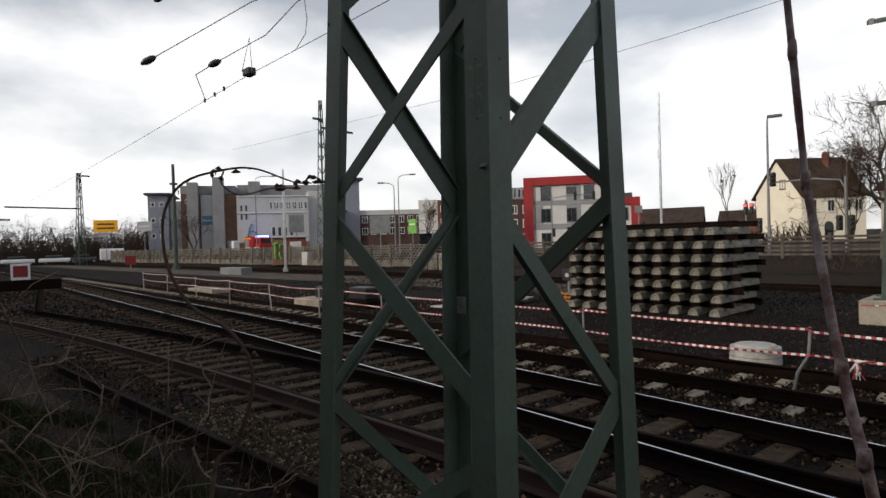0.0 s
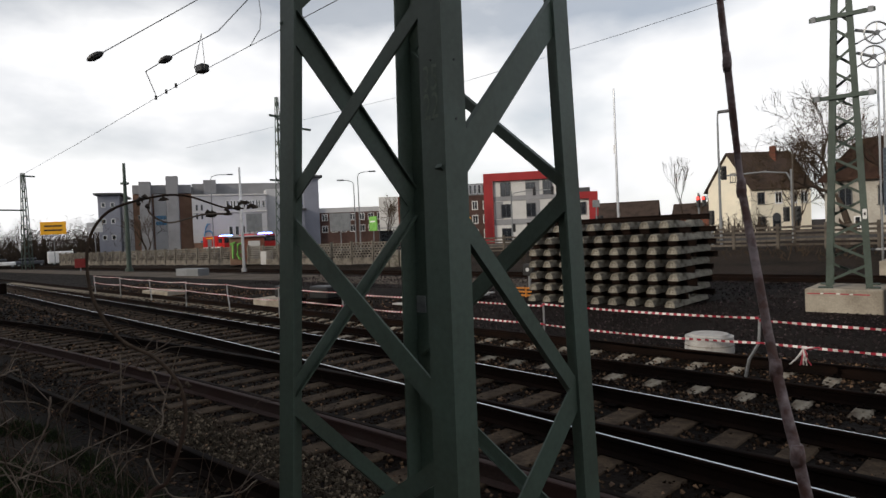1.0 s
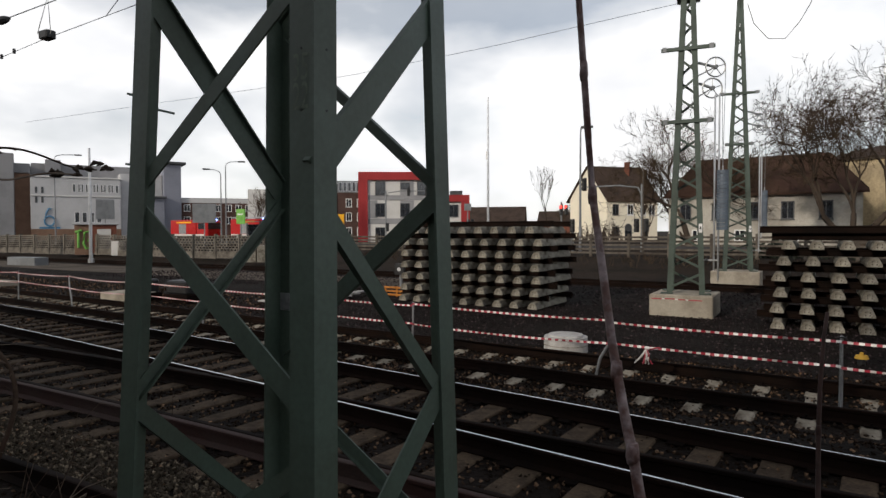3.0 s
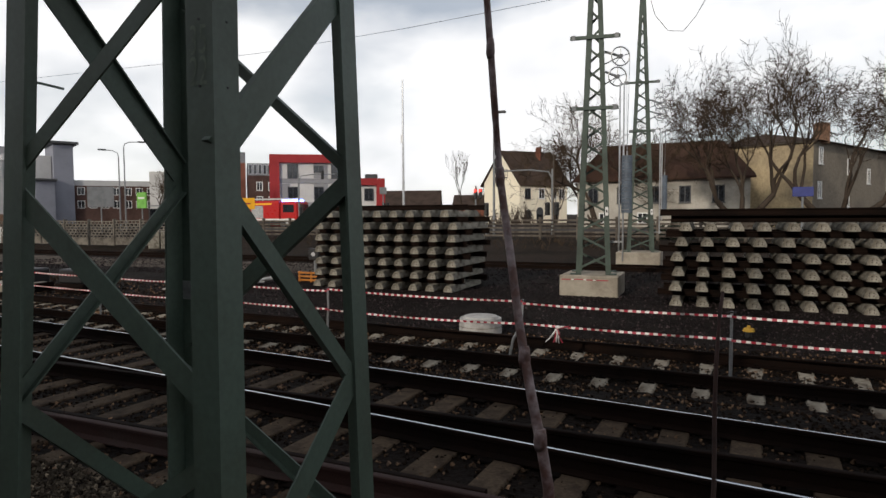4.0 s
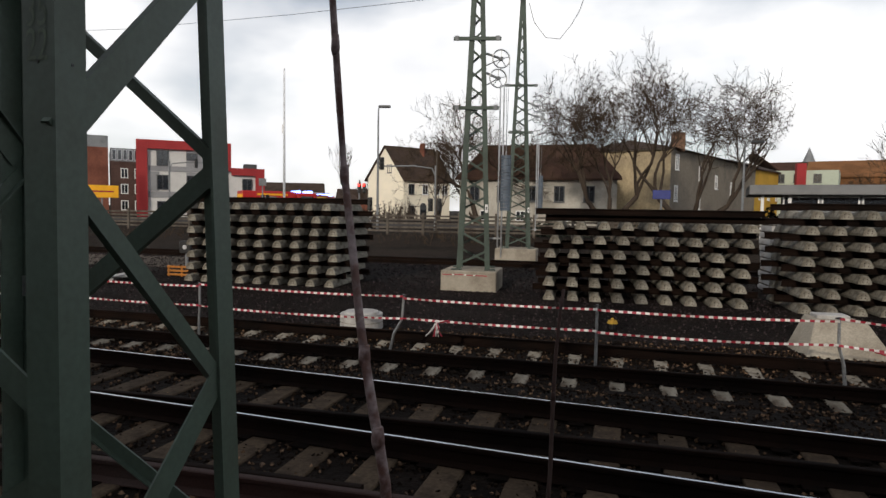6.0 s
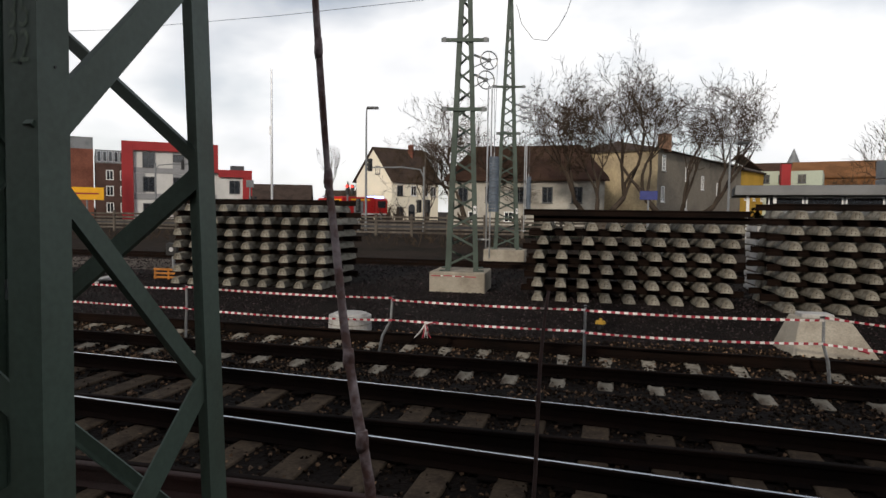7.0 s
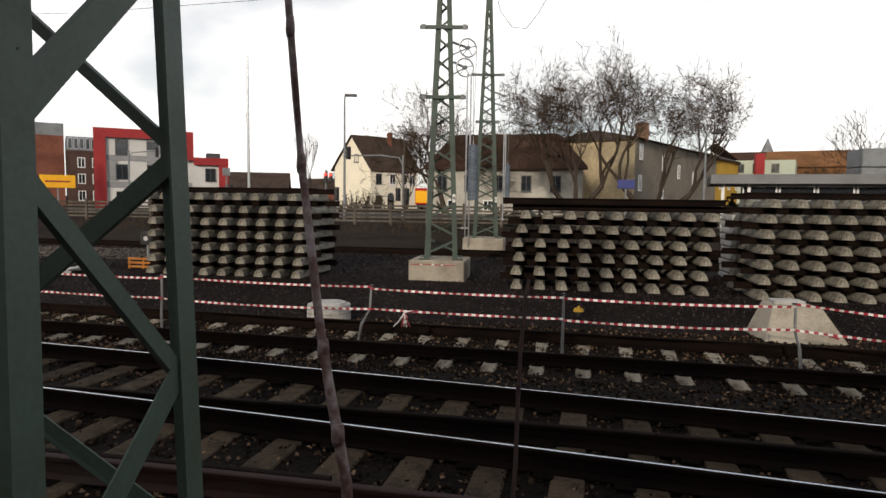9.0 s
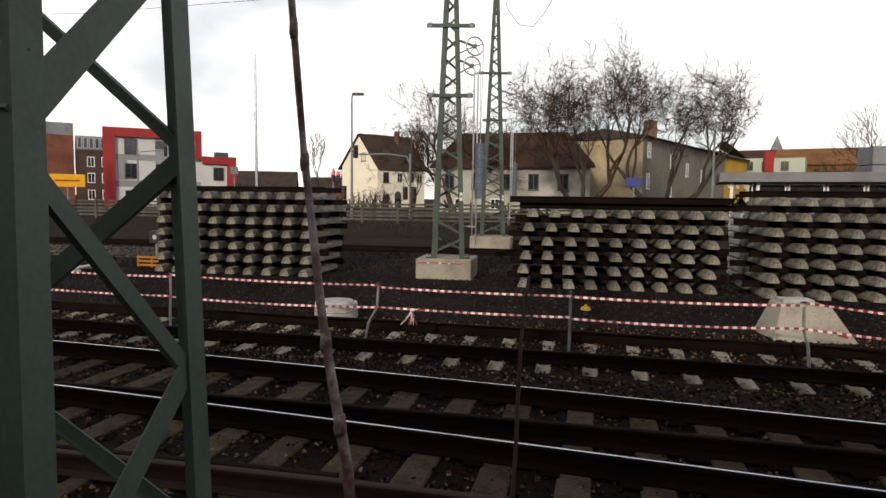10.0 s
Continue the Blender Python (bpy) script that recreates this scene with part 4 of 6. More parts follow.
def cream_house():
    A, B, C = (-29.4, 82.2), (-23.6, 80.8), (-18.0, 86.4)
    D = (A[0] + C[0] - B[0], A[1] + C[1] - B[1])
    e = thing("cream_house", Matrix(), "cream rendered two-storey house with a steep dark tiled roof", "house", "houses")
    walls(e, (A, B, C, D), 0.6, 6.9, CREAM)
    gable_wall(e, A, B, 0.6, 6.9, 4.5, 0.3, CREAM).location = (0.004, -0.02, 0)
    gable_roof(e, A, B, C, D, 6.9, 4.5, ROOF_DARK)
    part("chimney", box(bmesh.new(), (-22.4, 85.1, 9.6), (-21.7, 85.8, 12.2), bevel=0.03), BRICK_RED, e)
    window(e, A, B, 3.6, 8.2, 0.75, 1.2, DARK_FRAME)
    for s in (1.3, 3.6, 5.6, 7.0):
        window(e, B, C, s, 5.3, 0.95, 1.5, DARK_FRAME if s == 1.3 else WHITE_FRAME)
    window(e, B, C, 1.3, 2.0, 1.0, 1.9, DARK_FRAME)
    for s in (3.3, 5.8):
        w = window(e, B, C, s, 1.7, 1.1, 2.2, DARK_FRAME, 0, False)
        part("arch", cyl(bmesh.new(), (0, -0.02, 1.1), (0, 0.045, 1.1), 0.55, n=16), DARK_FRAME, w)
    o, d, n, L = facade_frame(B, C)
    for s, z in ((2.6, 8.2), (5.4, 8.2)):
        p = o + d * s - n * 1.25
        part("roof_window", box(bmesh.new(), (p.x - 0.35, p.y - 0.3, z + 0.62), (p.x + 0.35, p.y + 0.3, z + 0.75)), GLASS, e)


def red_white_building():
    a, b, c = (-47.6, 56.4), (-39.6, 61.7), (-36.5, 63.7)
    o, d, n, L = facade_frame(a, c)
    back = -n * 11
    e = thing("apartment_block", Matrix(), "white and grey apartment block framed in red", "apartment block", "buildings")
    walls(e, (a, b, (b[0] + back.x, b[1] + back.y), (a[0] + back.x, a[1] + back.y)), 0.6, 9.4, WHITE_REND)
    walls(e, ((b[0] + d.x * 0.01, b[1] + d.y * 0.01), c, (c[0] + back.x, c[1] + back.y), (b[0] + back.x + d.x * 0.01, b[1] + back.y + d.y * 0.01)), 0.6, 6.6, WHITE_REND)
    m = Matrix(((d.x, n.x, 0, o.x), (d.y, n.y, 0, o.y), (0, 0, 1, 0), (0, 0, 0, 1)))
    Lb = (Vector(b) - Vector(a)).length

    def strip(s0, s1, z0, z1, material, depth=0.05, name="facade_panel"):
        part(name, box(bmesh.new(), (s0, 0.0, z0), (s1, depth, z1)), material, e).matrix_basis = m

    strip(-0.3, 0.85, 0.6, 9.75, RED_PAINT, 0.35, "red_frame")
    strip(0.86, Lb + 0.2, 8.75, 9.75, RED_PAINT, 0.35, "red_frame")
    strip(Lb - 0.5, Lb + 0.2, 6.5, 8.74, RED_PAINT, 0.35, "red_frame")
    strip(Lb + 0.21, L + 0.3, 6.05, 6.9, RED_PAINT, 0.35, "red_frame")
    strip(L - 0.75, L + 0.3, 0.6, 6.04, RED_PAINT, 0.35, "red_frame")
    strip(0.9, Lb, 6.25, 6.85, MID_GREY)
    strip(0.9, Lb, 3.25, 3.95, MID_GREY)
    strip(1.05, 2.05, 4.0, 6.2, MID_GREY, 0.045)
    strip(1.9, 3.0, 6.9, 8.7, PALE_REND, 0.045)
    strip(4.9, 6.6, 6.86, 8.7, MID_GREY, 0.05)
    strip(4.9, 6.6, 4.0, 6.2, MID_GREY, 0.05)
    strip(Lb, L - 0.8, 3.0, 3.5, MID_GREY)
    for s, z, w, h in ((2.4, 7.7, 1.25, 1.75), (5.5, 8.0, 1.2, 0.85), (7.6, 7.7, 1.2, 1.75), (2.4, 5.0, 1.25, 1.7), (5.5, 5.0, 1.2, 1.7), (8.2, 5.0, 1.2, 1.7), (2.4, 2.0, 1.25, 1.7), (5.5, 2.0, 1.2, 1.7), (11.6, 4.9, 1.15, 1.55)):
        window(e, a, c, s, z, w, h, DARK_FRAME, 1, False).location += n * 0.05
    part("roof_box", box(bmesh.new(), (Lb + 1.7, -3, 6.6), (Lb + 3.2, -1, 7.5)), DARK_FRAME, e).matrix_basis = m


def dark_brick_block():
    e = thing("brick_block", Matrix(), "dark brick block with a glazed top storey", "apartment block", "buildings")
    a, b = (-59.0, 55.8), (-51.6, 62.2)
    o, d, n, L = facade_frame(a, b)
    back = -n * 12
    q = lambda s: (o.x + d.x * s, o.y + d.y * s)
    walls(e, (q(6.2), b, (b[0] + back.x, b[1] + back.y), (q(6.2)[0] + back.x, q(6.2)[1] + back.y)), 0.6, 7.6, BRICK_DARK)
    walls(e, (q(6.2), b, (b[0] + back.x, b[1] + back.y), (q(6.2)[0] + back.x, q(6.2)[1] + back.y)), 7.61, 9.2, GREY_METAL, "glazed_storey")
    walls(e, (a, q(6.0), (q(6.0)[0] + back.x, q(6.0)[1] + back.y), (a[0] + back.x, a[1] + back.y)), 0.6, 9.2, BRICK_RED)
    walls(e, (a, q(6.0), (q(6.0)[0] + back.x, q(6.0)[1] + back.y), (a[0] + back.x, a[1] + back.y)), 9.21, 10.6, GREY_METAL, "top_storey")
    for s in (6.6, 7.2, 7.8, 8.4, 9.0, 9.5):
        window(e, a, b, s, 8.4, 0.5, 1.3, ALU, 0, False)
    for s in (7.7, 9.2):
        for z in (2.3, 4.3, 6.2):
            window(e, a, b, s, z, 0.8, 1.2, WHITE_FRAME, 1, False)


def beige_house():
    c, l, r, end = (9.2, 56.6), (1.0, 60.5), (23.6, 83.8), (29.3, 92.6)
    e = thing("old_house", Matrix(), "old beige and grey rendered house with stained walls and brick chimney", "house", "houses")
    off = (-6.5, 3.2)
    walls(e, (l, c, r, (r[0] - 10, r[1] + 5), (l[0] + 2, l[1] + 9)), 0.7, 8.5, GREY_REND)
    o, d, n, L = facade_frame(l, c)
    m = Matrix(((d.x, n.x, 0, o.x), (d.y, n.y, 0, o.y), (0, 0, 1, 0), (0, 0, 0, 1)))
    # gable face in a lighter, yellower colour than the other walls
    part("rendered_gable", box(bmesh.new(), (0, 0.0, 0.7), (L, 0.06, 8.5)), BEIGE, e, "beige gable render, lighter than the grey walls").matrix_basis = m
    bm = bmesh.new()
    vs = [bm.verts.new(p) for p in ((l[0] - 0.5, l[1] - 0.4, 8.5), (c[0] + 0.3, c[1] - 0.6, 8.5), (r[0] + 0.6, r[1] - 0.3, 8.5), (r[0] - 10, r[1] + 5, 8.5), (l[0] + 2, l[1] + 9, 8.5), (6.0, 62.5, 9.9), (17.5, 86.0, 9.9))]
    for f in ((0, 1, 5), (1, 2, 6, 5), (2, 3, 6), (3, 4, 5, 6), (4, 0, 5)):
        bm.faces.new([vs[k] for k in f])
    part("roof", bm, ROOF_DARK, e)
    part("eaves", box(bmesh.new(), (-0.4, -0.2, 8.35), (L + 0.3, 0.35, 8.52)), WOOD_GREY, e).matrix_basis = m
    part("chimney", box(bmesh.new(), (9.4, 57.9, 8.3), (10.6, 58.7, 10.1), bevel=0.03), BROWN_REND, e)
    for s, z in ((1.6, 7.3), (1.5, 4.3), (8.5, 6.6), (8.3, 3.6), (14, 5.9), (20, 5.4), (25, 5.4)):
        window(e, c, r, s, z, 0.9, 1.5, WHITE_FRAME)
    y = thing("ochre_house", Matrix(), "ochre yellow terraced house", "house", "houses")
    walls(y, ((r[0] + 0.02, r[1] + 0.02), end, (end[0] - 9, end[1] + 6), (r[0] - 9, r[1] + 6)), 0.7, 8.4, OCHRE)
    gable_roof(y, (r[0] - 7.5, r[1] + 4.5), r, end, (end[0] - 7.5, end[1] + 4.5), 8.4, 1.4, ROOF_DARK)
    for s in (2.0, 5.5, 8.8):
        window(y, r, end, s, 5.2, 0.9, 1.6, WHITE_FRAME)


def white_cottage():
    e = thing("white_cottage", Matrix(), "low whitewashed house with a red-brown tiled roof", "house", "houses")
    a, b, c, d = (-10.5, 54.5), (-10.5, 62.0), (4.0, 61.0), (4.2, 53.2)
    walls(e, (a, d, c, b), 0.7, 5.6, COTTAGE)
    gable_roof(e, b, a, d, c, 5.6, 3.2, ROOF_RED, 0.4, 0.18, 2.4)
    for s in (1.5, 4.2, 7.0, 9.6, 12.3):
        window(e, a, d, s, 4.0, 1.0, 1.5, DARK_FRAME)
    for s in (2.5, 6.0, 10.0):
        window(e, a, d, s, 1.9, 0.9, 1.0, WHITE_FRAME)


def shelter():
    e = thing("flat_roofed_pavilion", Matrix(), "low grey pavilion with a flat metal roof and window band", "pavilion")
    a, b = (14.6, 42.6), (34.0, 38.4)
    o, d, n, L = facade_frame(a, b)
    m = Matrix(((d.x, n.x, 0, o.x), (d.y, n.y, 0, o.y), (0, 0, 1, 0), (0, 0, 0, 1)))
    part("wall", box(bmesh.new(), (0.5, -6, 0.6), (L, -0.3, 3.75)), GREY_METAL, e).matrix_basis = m
    part("roof", box(bmesh.new(), (-2.0, -7, 3.76), (L + 1, 0.6, 4.45), bevel=0.04), mat("zinc_roof", (0.15, 0.153, 0.157), 0.6, 0.3, vary=0.2, scale=0.5, bump=0.05), e).matrix_basis = m
    for k in range(8):
        s = 1.3 + k * 2.35
        window(e, a, b, s, 3.3, 2.2, 0.75, WHITE_FRAME, 0, False).location -= n * 0.3
    for s in (-1.2, 0.5):
        part("corner_post", box(bmesh.new(), (s, -0.2, 0.6), (s + 0.2, 0.0, 3.75)), WHITE_FRAME, e).matrix_basis = m


def right_distance():
    g = thing("mint_building", Matrix(), "pale green building with a red panel", "building", "buildings")
    walls(g, ((27.5, 92), (35.5, 89.2), (39, 98), (31, 101)), 0.7, 8.7, MINT)
    part("red_panel", box(bmesh.new(), (30.4, 89.6, 0.7), (31.6, 90.4, 9.6)), RED_PAINT, g, "tall red panel")
    for s in (1.5, 3.6, 6.0):
        window(g, (27.5, 92), (35.5, 89.2), s, 7.6, 1.0, 1.2, DARK_FRAME)
    h = thing("tiled_hall", Matrix(), "large building with an orange-brown tiled roof", "building", "buildings")
    A, B, C, D = (35.6, 101), (47.5, 96.5), (52, 108), (40, 112)
    walls(h, (A, B, C, D), 0.7, 8.4, ORANGE_REND)
    gable_roof(h, D, A, B, C, 8.4, 2.6, ORANGE_REND, 0.4, 0.2)
    k = thing("gabled_house", Matrix(), "white gabled house with a red roof", "house", "houses")
    walls(k, ((24.5, 101), (31, 100), (32, 108), (25.5, 109)), 0.7, 9.3, WHITE_REND)
    gable_roof(k, (24.5, 101), (31, 100), (32, 108), (25.5, 109), 9.3, 2.6, ROOF_RED)
    s = thing("church_spire", Matrix(), "small grey church spire far behind the roofs", "spire")
    part("tower", box(bmesh.new(), (46.4, 136.6, 0.7), (49.2, 139.2, 12.6)), GREY_REND, s)
    part("cone", cyl(bmesh.new(), (47.8, 137.9, 12.6), (47.8, 137.9, 16.6), 1.7, 0.05, n=8), GREY_METAL, s)
    q = thing("storage_boxes", Matrix(), "stacked grey storage containers", "containers")
    for j in range(4):
        part("container", box(bmesh.new(), (29.6, 58, 0.7 + 1.75 * j), (33.5, 61, 2.38 + 1.75 * j), bevel=0.05), GREY_METAL, q)
    r = thing("row_of_roofs", Matrix(), "terraced houses with red-brown roofs in the distance", "houses", "houses")
    walls(r, ((36, 125), (58, 118), (60, 126), (38, 133)), 0.7, 10.2, BROWN_REND)
    gable_roof(r, (38, 133), (36, 125), (58, 118), (60, 126), 10.2, 2.4, ROOF_RED)
    t = thing("dark_roofed_house", Matrix(), "low dark-roofed house behind the yard", "house", "houses")
    walls(t, ((-58, 94), (-44, 99), (-47, 107), (-61, 102)), 0.7, 4.2, BRICK_DARK)
    gable_roof(t, (-61, 102), (-58, 94), (-44, 99), (-47, 107), 4.2, 2.6, ROOF_DARK)
    u = thing("dark_roofed_house", Matrix(), "low dark-roofed house behind the yard", "house", "houses")
    walls(u, ((-43, 104), (-30, 107), (-32, 114), (-45, 111)), 0.7, 4.0, BRICK_RED)
    gable_roof(u, (-45, 111), (-43, 104), (-30, 107), (-32, 114), 4.0, 2.0, ROOF_DARK)


def grey_complex():
    """The long stepped building on the far side of the road, with pillars, a lower wing and an end tower."""
    e = thing("office_complex", Matrix(), "long pale grey stepped office building with brown panels and pillars", "office building", "buildings")
    L0, L1, M0, P1, P2, S1, W0, W1, R0, R1 = (-122.5, 36.5), (-121.4, 40.0), (-120.7, 41.6), (-119.8, 44.1), (-118.0, 48.3), (-116.5, 51.4), (-116.6, 51.2), (-109.8, 63.6), (-108.6, 65.5), (-103.9, 72.2)
    o, d, n, L = facade_frame(L0, R1)
    m = Matrix(((d.x, n.x, 0, o.x), (d.y, n.y, 0, o.y), (0, 0, 1, 0), (0, 0, 0, 1)))
    along = lambda p: (Vector((*p, 0)) - o).dot(d)

    def block(s0, s1, z0, z1, y0, y1, material, name="wall"):
        return part(name, box(bmesh.new(), (s0, y0, z0), (s1, y1, z1), bevel=0.05), material, e)

    a = [along(p) for p in (L0, L1, M0, P1, P2, S1, W1, R0, R1)]
    made = [
        block(a[0], a[1], 0.6, 12.4, -12, 0, BLUE_GREY, "end_tower"), block(a[0] - 0.6, a[1] + 0.6, 12.42, 12.8, -13, 0.7, DARK_FRAME, "roof"),
        block(a[1] + 0.05, a[2] + 0.8, 0.6, 11.4, -12, -2, PALE_REND),
        block(a[2] + 0.3, a[5], 0.6, 12.6, -14, -1.5, BROWN_REND), block(a[2] + 0.3, a[5], 12.62, 14.3, -13, -1.2, MID_GREY, "attic"),
        block(a[3] + 1.3, a[4] - 0.2, 0.6, 12.5, -1.48, -1.2, PALE_REND, "white_bay"),
        block(a[3] - 1.0, a[3] + 1.0, 0.6, 14.8, -1.48, 0.6, MID_GREY, "pillar"), block(a[4] - 0.9, a[4] + 1.2, 0.6, 15.8, -1.48, 0.6, MID_GREY, "pillar"),
        block(a[5] + 0.05, a[6], 0.6, 11.9, -14, 0.2, PALE_REND, "lower_wing"), block(a[5] + 0.05, a[6], 0.6, 2.9, 0.22, 0.4, BROWN_REND, "plinth"),
        block(a[5] + 0.05, a[6] + 0.1, 8.6, 8.85, 0.22, 0.38, WHITE_REND, "band"), block(a[5], a[6] + 0.2, 11.92, 12.2, -14, 0.35, WHITE_REND, "parapet"),
        block(a[5], a[7] + 2, 0.6, 14.9, -16, -6, MID_GREY, "rear_block"), block(a[5] + 2.2, a[5] + 4.6, 8.9, 15.4, -5.9, -3.5, MID_GREY, "stair_tower"),
        block(a[6] + 0.02, a[8] - 3.2, 0.6, 13.2, -12, -1.0, PALE_REND), block(a[8] - 3.1, a[8], 0.6, 15.2, -9, 0.6, BLUE_GREY, "end_tower"),
        block(a[8] - 3.8, a[8] + 0.8, 15.22, 15.7, -9.5, 1.3, DARK_FRAME, "roof"), block(a[8] - 6.0, a[8] - 3.12, 0.6, 8.6, -0.9, 1.6, BLUE_GREY, "annexe"),
        block(a[8] - 6.6, a[8] - 2.8, 8.62, 9.0, -0.8, 2.2, DARK_FRAME, "annexe_roof"),
    ]
    for p in made:
        p.matrix_basis = m
    q = lambda s: (o.x + d.x * s, o.y + d.y * s)
    P, Q = q(0), q(L)
    for z in (4.6, 7.6, 10.6):
        for s in (0.9, 2.4):
            window(e, P, Q, a[0] + s, z, 0.7, 0.9, WHITE_FRAME, 0, False)
    span = a[6] - a[5]
    for k in range(6):
        for j in (0, 0.85):
            w = window(e, P, Q, a[5] + span * 0.5 + k * span * 0.085 + j - 0.4, 10.2, 0.6, 1.5, WHITE_FRAME, 0, False)
            w.location += n * 0.2
    for k in range(4):
        window(e, P, Q, a[5] + span * 0.5 + k * 1.15, 5.0, 0.8, 1.9, WHITE_FRAME, 0, False).location += n * 0.2
    for s in (0.9, 1.8):
        for z in (8.0, 9.7):
            window(e, P, Q, a[5] + s, z, 0.35, 1.1, DARK_FRAME, 0, False).location += n * 0.2
    for s in (0.4, 1.1, 1.8):
        for z in (8.2, 11.2):
            window(e, P, Q, a[2] + 0.9 + s, z, 0.45, 0.9, WHITE_FRAME, 0, False).location -= n * 1.5
    # blue company mark as plain shapes, and the name bars
    s0, z0 = a[5] + span * 0.2, 4.3
    pts = [(s0 + 0.75 * math.cos(t), 0.27, z0 + 0.85 * math.sin(t)) for t in np.linspace(-3.6, 2.6, 20)] + [(s0 - 0.5, 0.27, z0 + 1.3), (s0 - 0.1, 0.27, z0 + 2.2), (s0 + 0.3, 0.27, z0 + 2.1)]
    part("blue_mark", tube(bmesh.new(), pts, 0.17, 6), BLUE_SIGN, e, "curved blue company mark").matrix_basis = m
    part("name_bar", box(bmesh.new(), (s0 - 1.5, 0.22, 2.95), (s0 + 1.6, 0.3, 3.3)), BLUE_SIGN, e).matrix_basis = m
    for z in (6.6, 7.7):
        part("name_bar", box(bmesh.new(), (a[3] + 1.5, -1.18, z), (a[4] - 1.2, -1.1, z + 0.7)), BLUE_SIGN, e).matrix_basis = m
    # graffiti on the brown wall
    g = [(a[2] + 1.0 + x, -1.42, 2.6 + z) for x, z in ((0, 0.3), (0.6, 1.4), (1.1, 0.5), (1.7, 1.7), (2.3, 0.6), (2.7, 1.3))]
    part("graffiti", tube(bmesh.new(), g, 0.13, 5), CHALK, e).matrix_basis = m


def left_distance():
    k = thing("dark_office_block", Matrix(), "dark brick office block with white window bands", "office building", "buildings")
    a, b = (-104.1, 72.2), (-94.0, 85.0)
    walls(k, (a, b, (b[0] - 10, b[1] + 8), (a[0] - 10, a[1] + 8)), 0.6, 8.0, BRICK_DARK)
    walls(k, (a, b, (b[0] - 10, b[1] + 8), (a[0] - 10, a[1] + 8)), 8.01, 9.0, PALE_REND, "top_band")
    for s in np.arange(1.2, 16, 1.9):
        for z in (4.6, 7.0):
            window(k, a, b, s, z, 1.2, 1.4, WHITE_FRAME, 1, False)
    t = thing("brick_tower", Matrix(), "tall red-brown brick building with a white end", "building", "buildings")
    walls(t, ((-88.7, 75.1), (-86, 77.6), (-92, 84), (-95, 81)), 0.6, 10.2, WHITE_REND, "white_end")
    walls(t, ((-85.98, 77.62), (-80.5, 82.5), (-86.5, 89), (-91.98, 84.02)), 0.6, 10.1, BRICK_RED)
    for s in (1.0, 2.6, 4.2, 5.8):
        for z in (3.2, 5.8, 8.4):
            window(t, (-85.98, 77.62), (-80.5, 82.5), s, z, 0.9, 1.4, WHITE_FRAME, 1, False)


cream_house(), red_white_building(), dark_brick_block(), beige_house(), white_cottage(), shelter(), right_distance(), grey_complex(), left_distance()


# ---- fences, hut, stop, road ----
def honeycomb_panel():
    bm = bmesh.new()
    w, h, rows = 2.5, 1.25, 6
    for k in range(rows + 1):
        z = h * k / rows
        box(bm, (0, -0.05, z - 0.035), (w, 0.05, z + 0.035))
    for k in range(rows):
        for i in range(7):
            x = (i + (0.5 if k % 2 else 0.0)) * w / 6.5
            if x < w:
                box(bm, (max(0, x - 0.05), -0.045, h * k / rows + 0.036), (min(w, x + 0.05), 0.045, h * (k + 1) / rows - 0.036))
    return bm


def fence_left():
    e = thing("honeycomb_fence", Matrix(), "weathered perforated concrete fence with posts", "fence")
    first = post = None
    x = -112.0
    while x < -36:
        y, z = 27.0 + 0.02 * (x + 112) - 0.0, 0.75
        m = pose(x, y, z + random.uniform(-0.03, 0.03), 0, random.uniform(-0.6, 0.6), 1.1)
        if first is None:
            first = part("fence_panel", honeycomb_panel(), FENCE_CONC, e)
            first.matrix_basis = m
            post = part("fence_post", box(bmesh.new(), (-0.14, -0.14, -0.6), (0.0, 0.14, 1.4), bevel=0.02), FENCE_CONC, e)
            post.matrix_basis = m
            base = part("base_board", box(bmesh.new(), (0, -0.06, -0.55), (2.5, 0.06, -0.05)), FENCE_CONC, e)
            base.matrix_basis = m
        else:
            share("fence_panel", first, e, m), share("fence_post", post, e, m), share("base_board", base, e, m)
        x += 2.66


def fence_right():
    e = thing("slat_fence", Matrix(), "grey slatted fence with concrete posts along the bank", "fence")
    slat = post = None
    x = -42.0
    while x < 34:
        y = 36.4 + 0.03 * x
        z = ground_z(x, y)
        for k in range(5):
            m = pose(x, y, z + 0.22 + k * 0.26 + random.uniform(-0.015, 0.015), 0, random.uniform(-0.7, 0.7), 1.5)
            if slat is None:
                slat = part("slat", box(bmesh.new(), (0, -0.03, 0), (2.45, 0.03, 0.13), bevel=0.008), WOOD_GREY if x < 0 else FENCE_CONC, e)
                slat.matrix_basis = m
            else:
                share("slat", slat, e, m)
        m = pose(x - 0.05, y, z)
        if post is None:
            post = part("fence_post", box(bmesh.new(), (-0.09, -0.09, -0.2), (0.09, 0.09, 1.55), bevel=0.015), WOOD_GREY, e)
            post.matrix_basis = m
        else:
            share("fence_post", post, e, m)
        x += 2.5


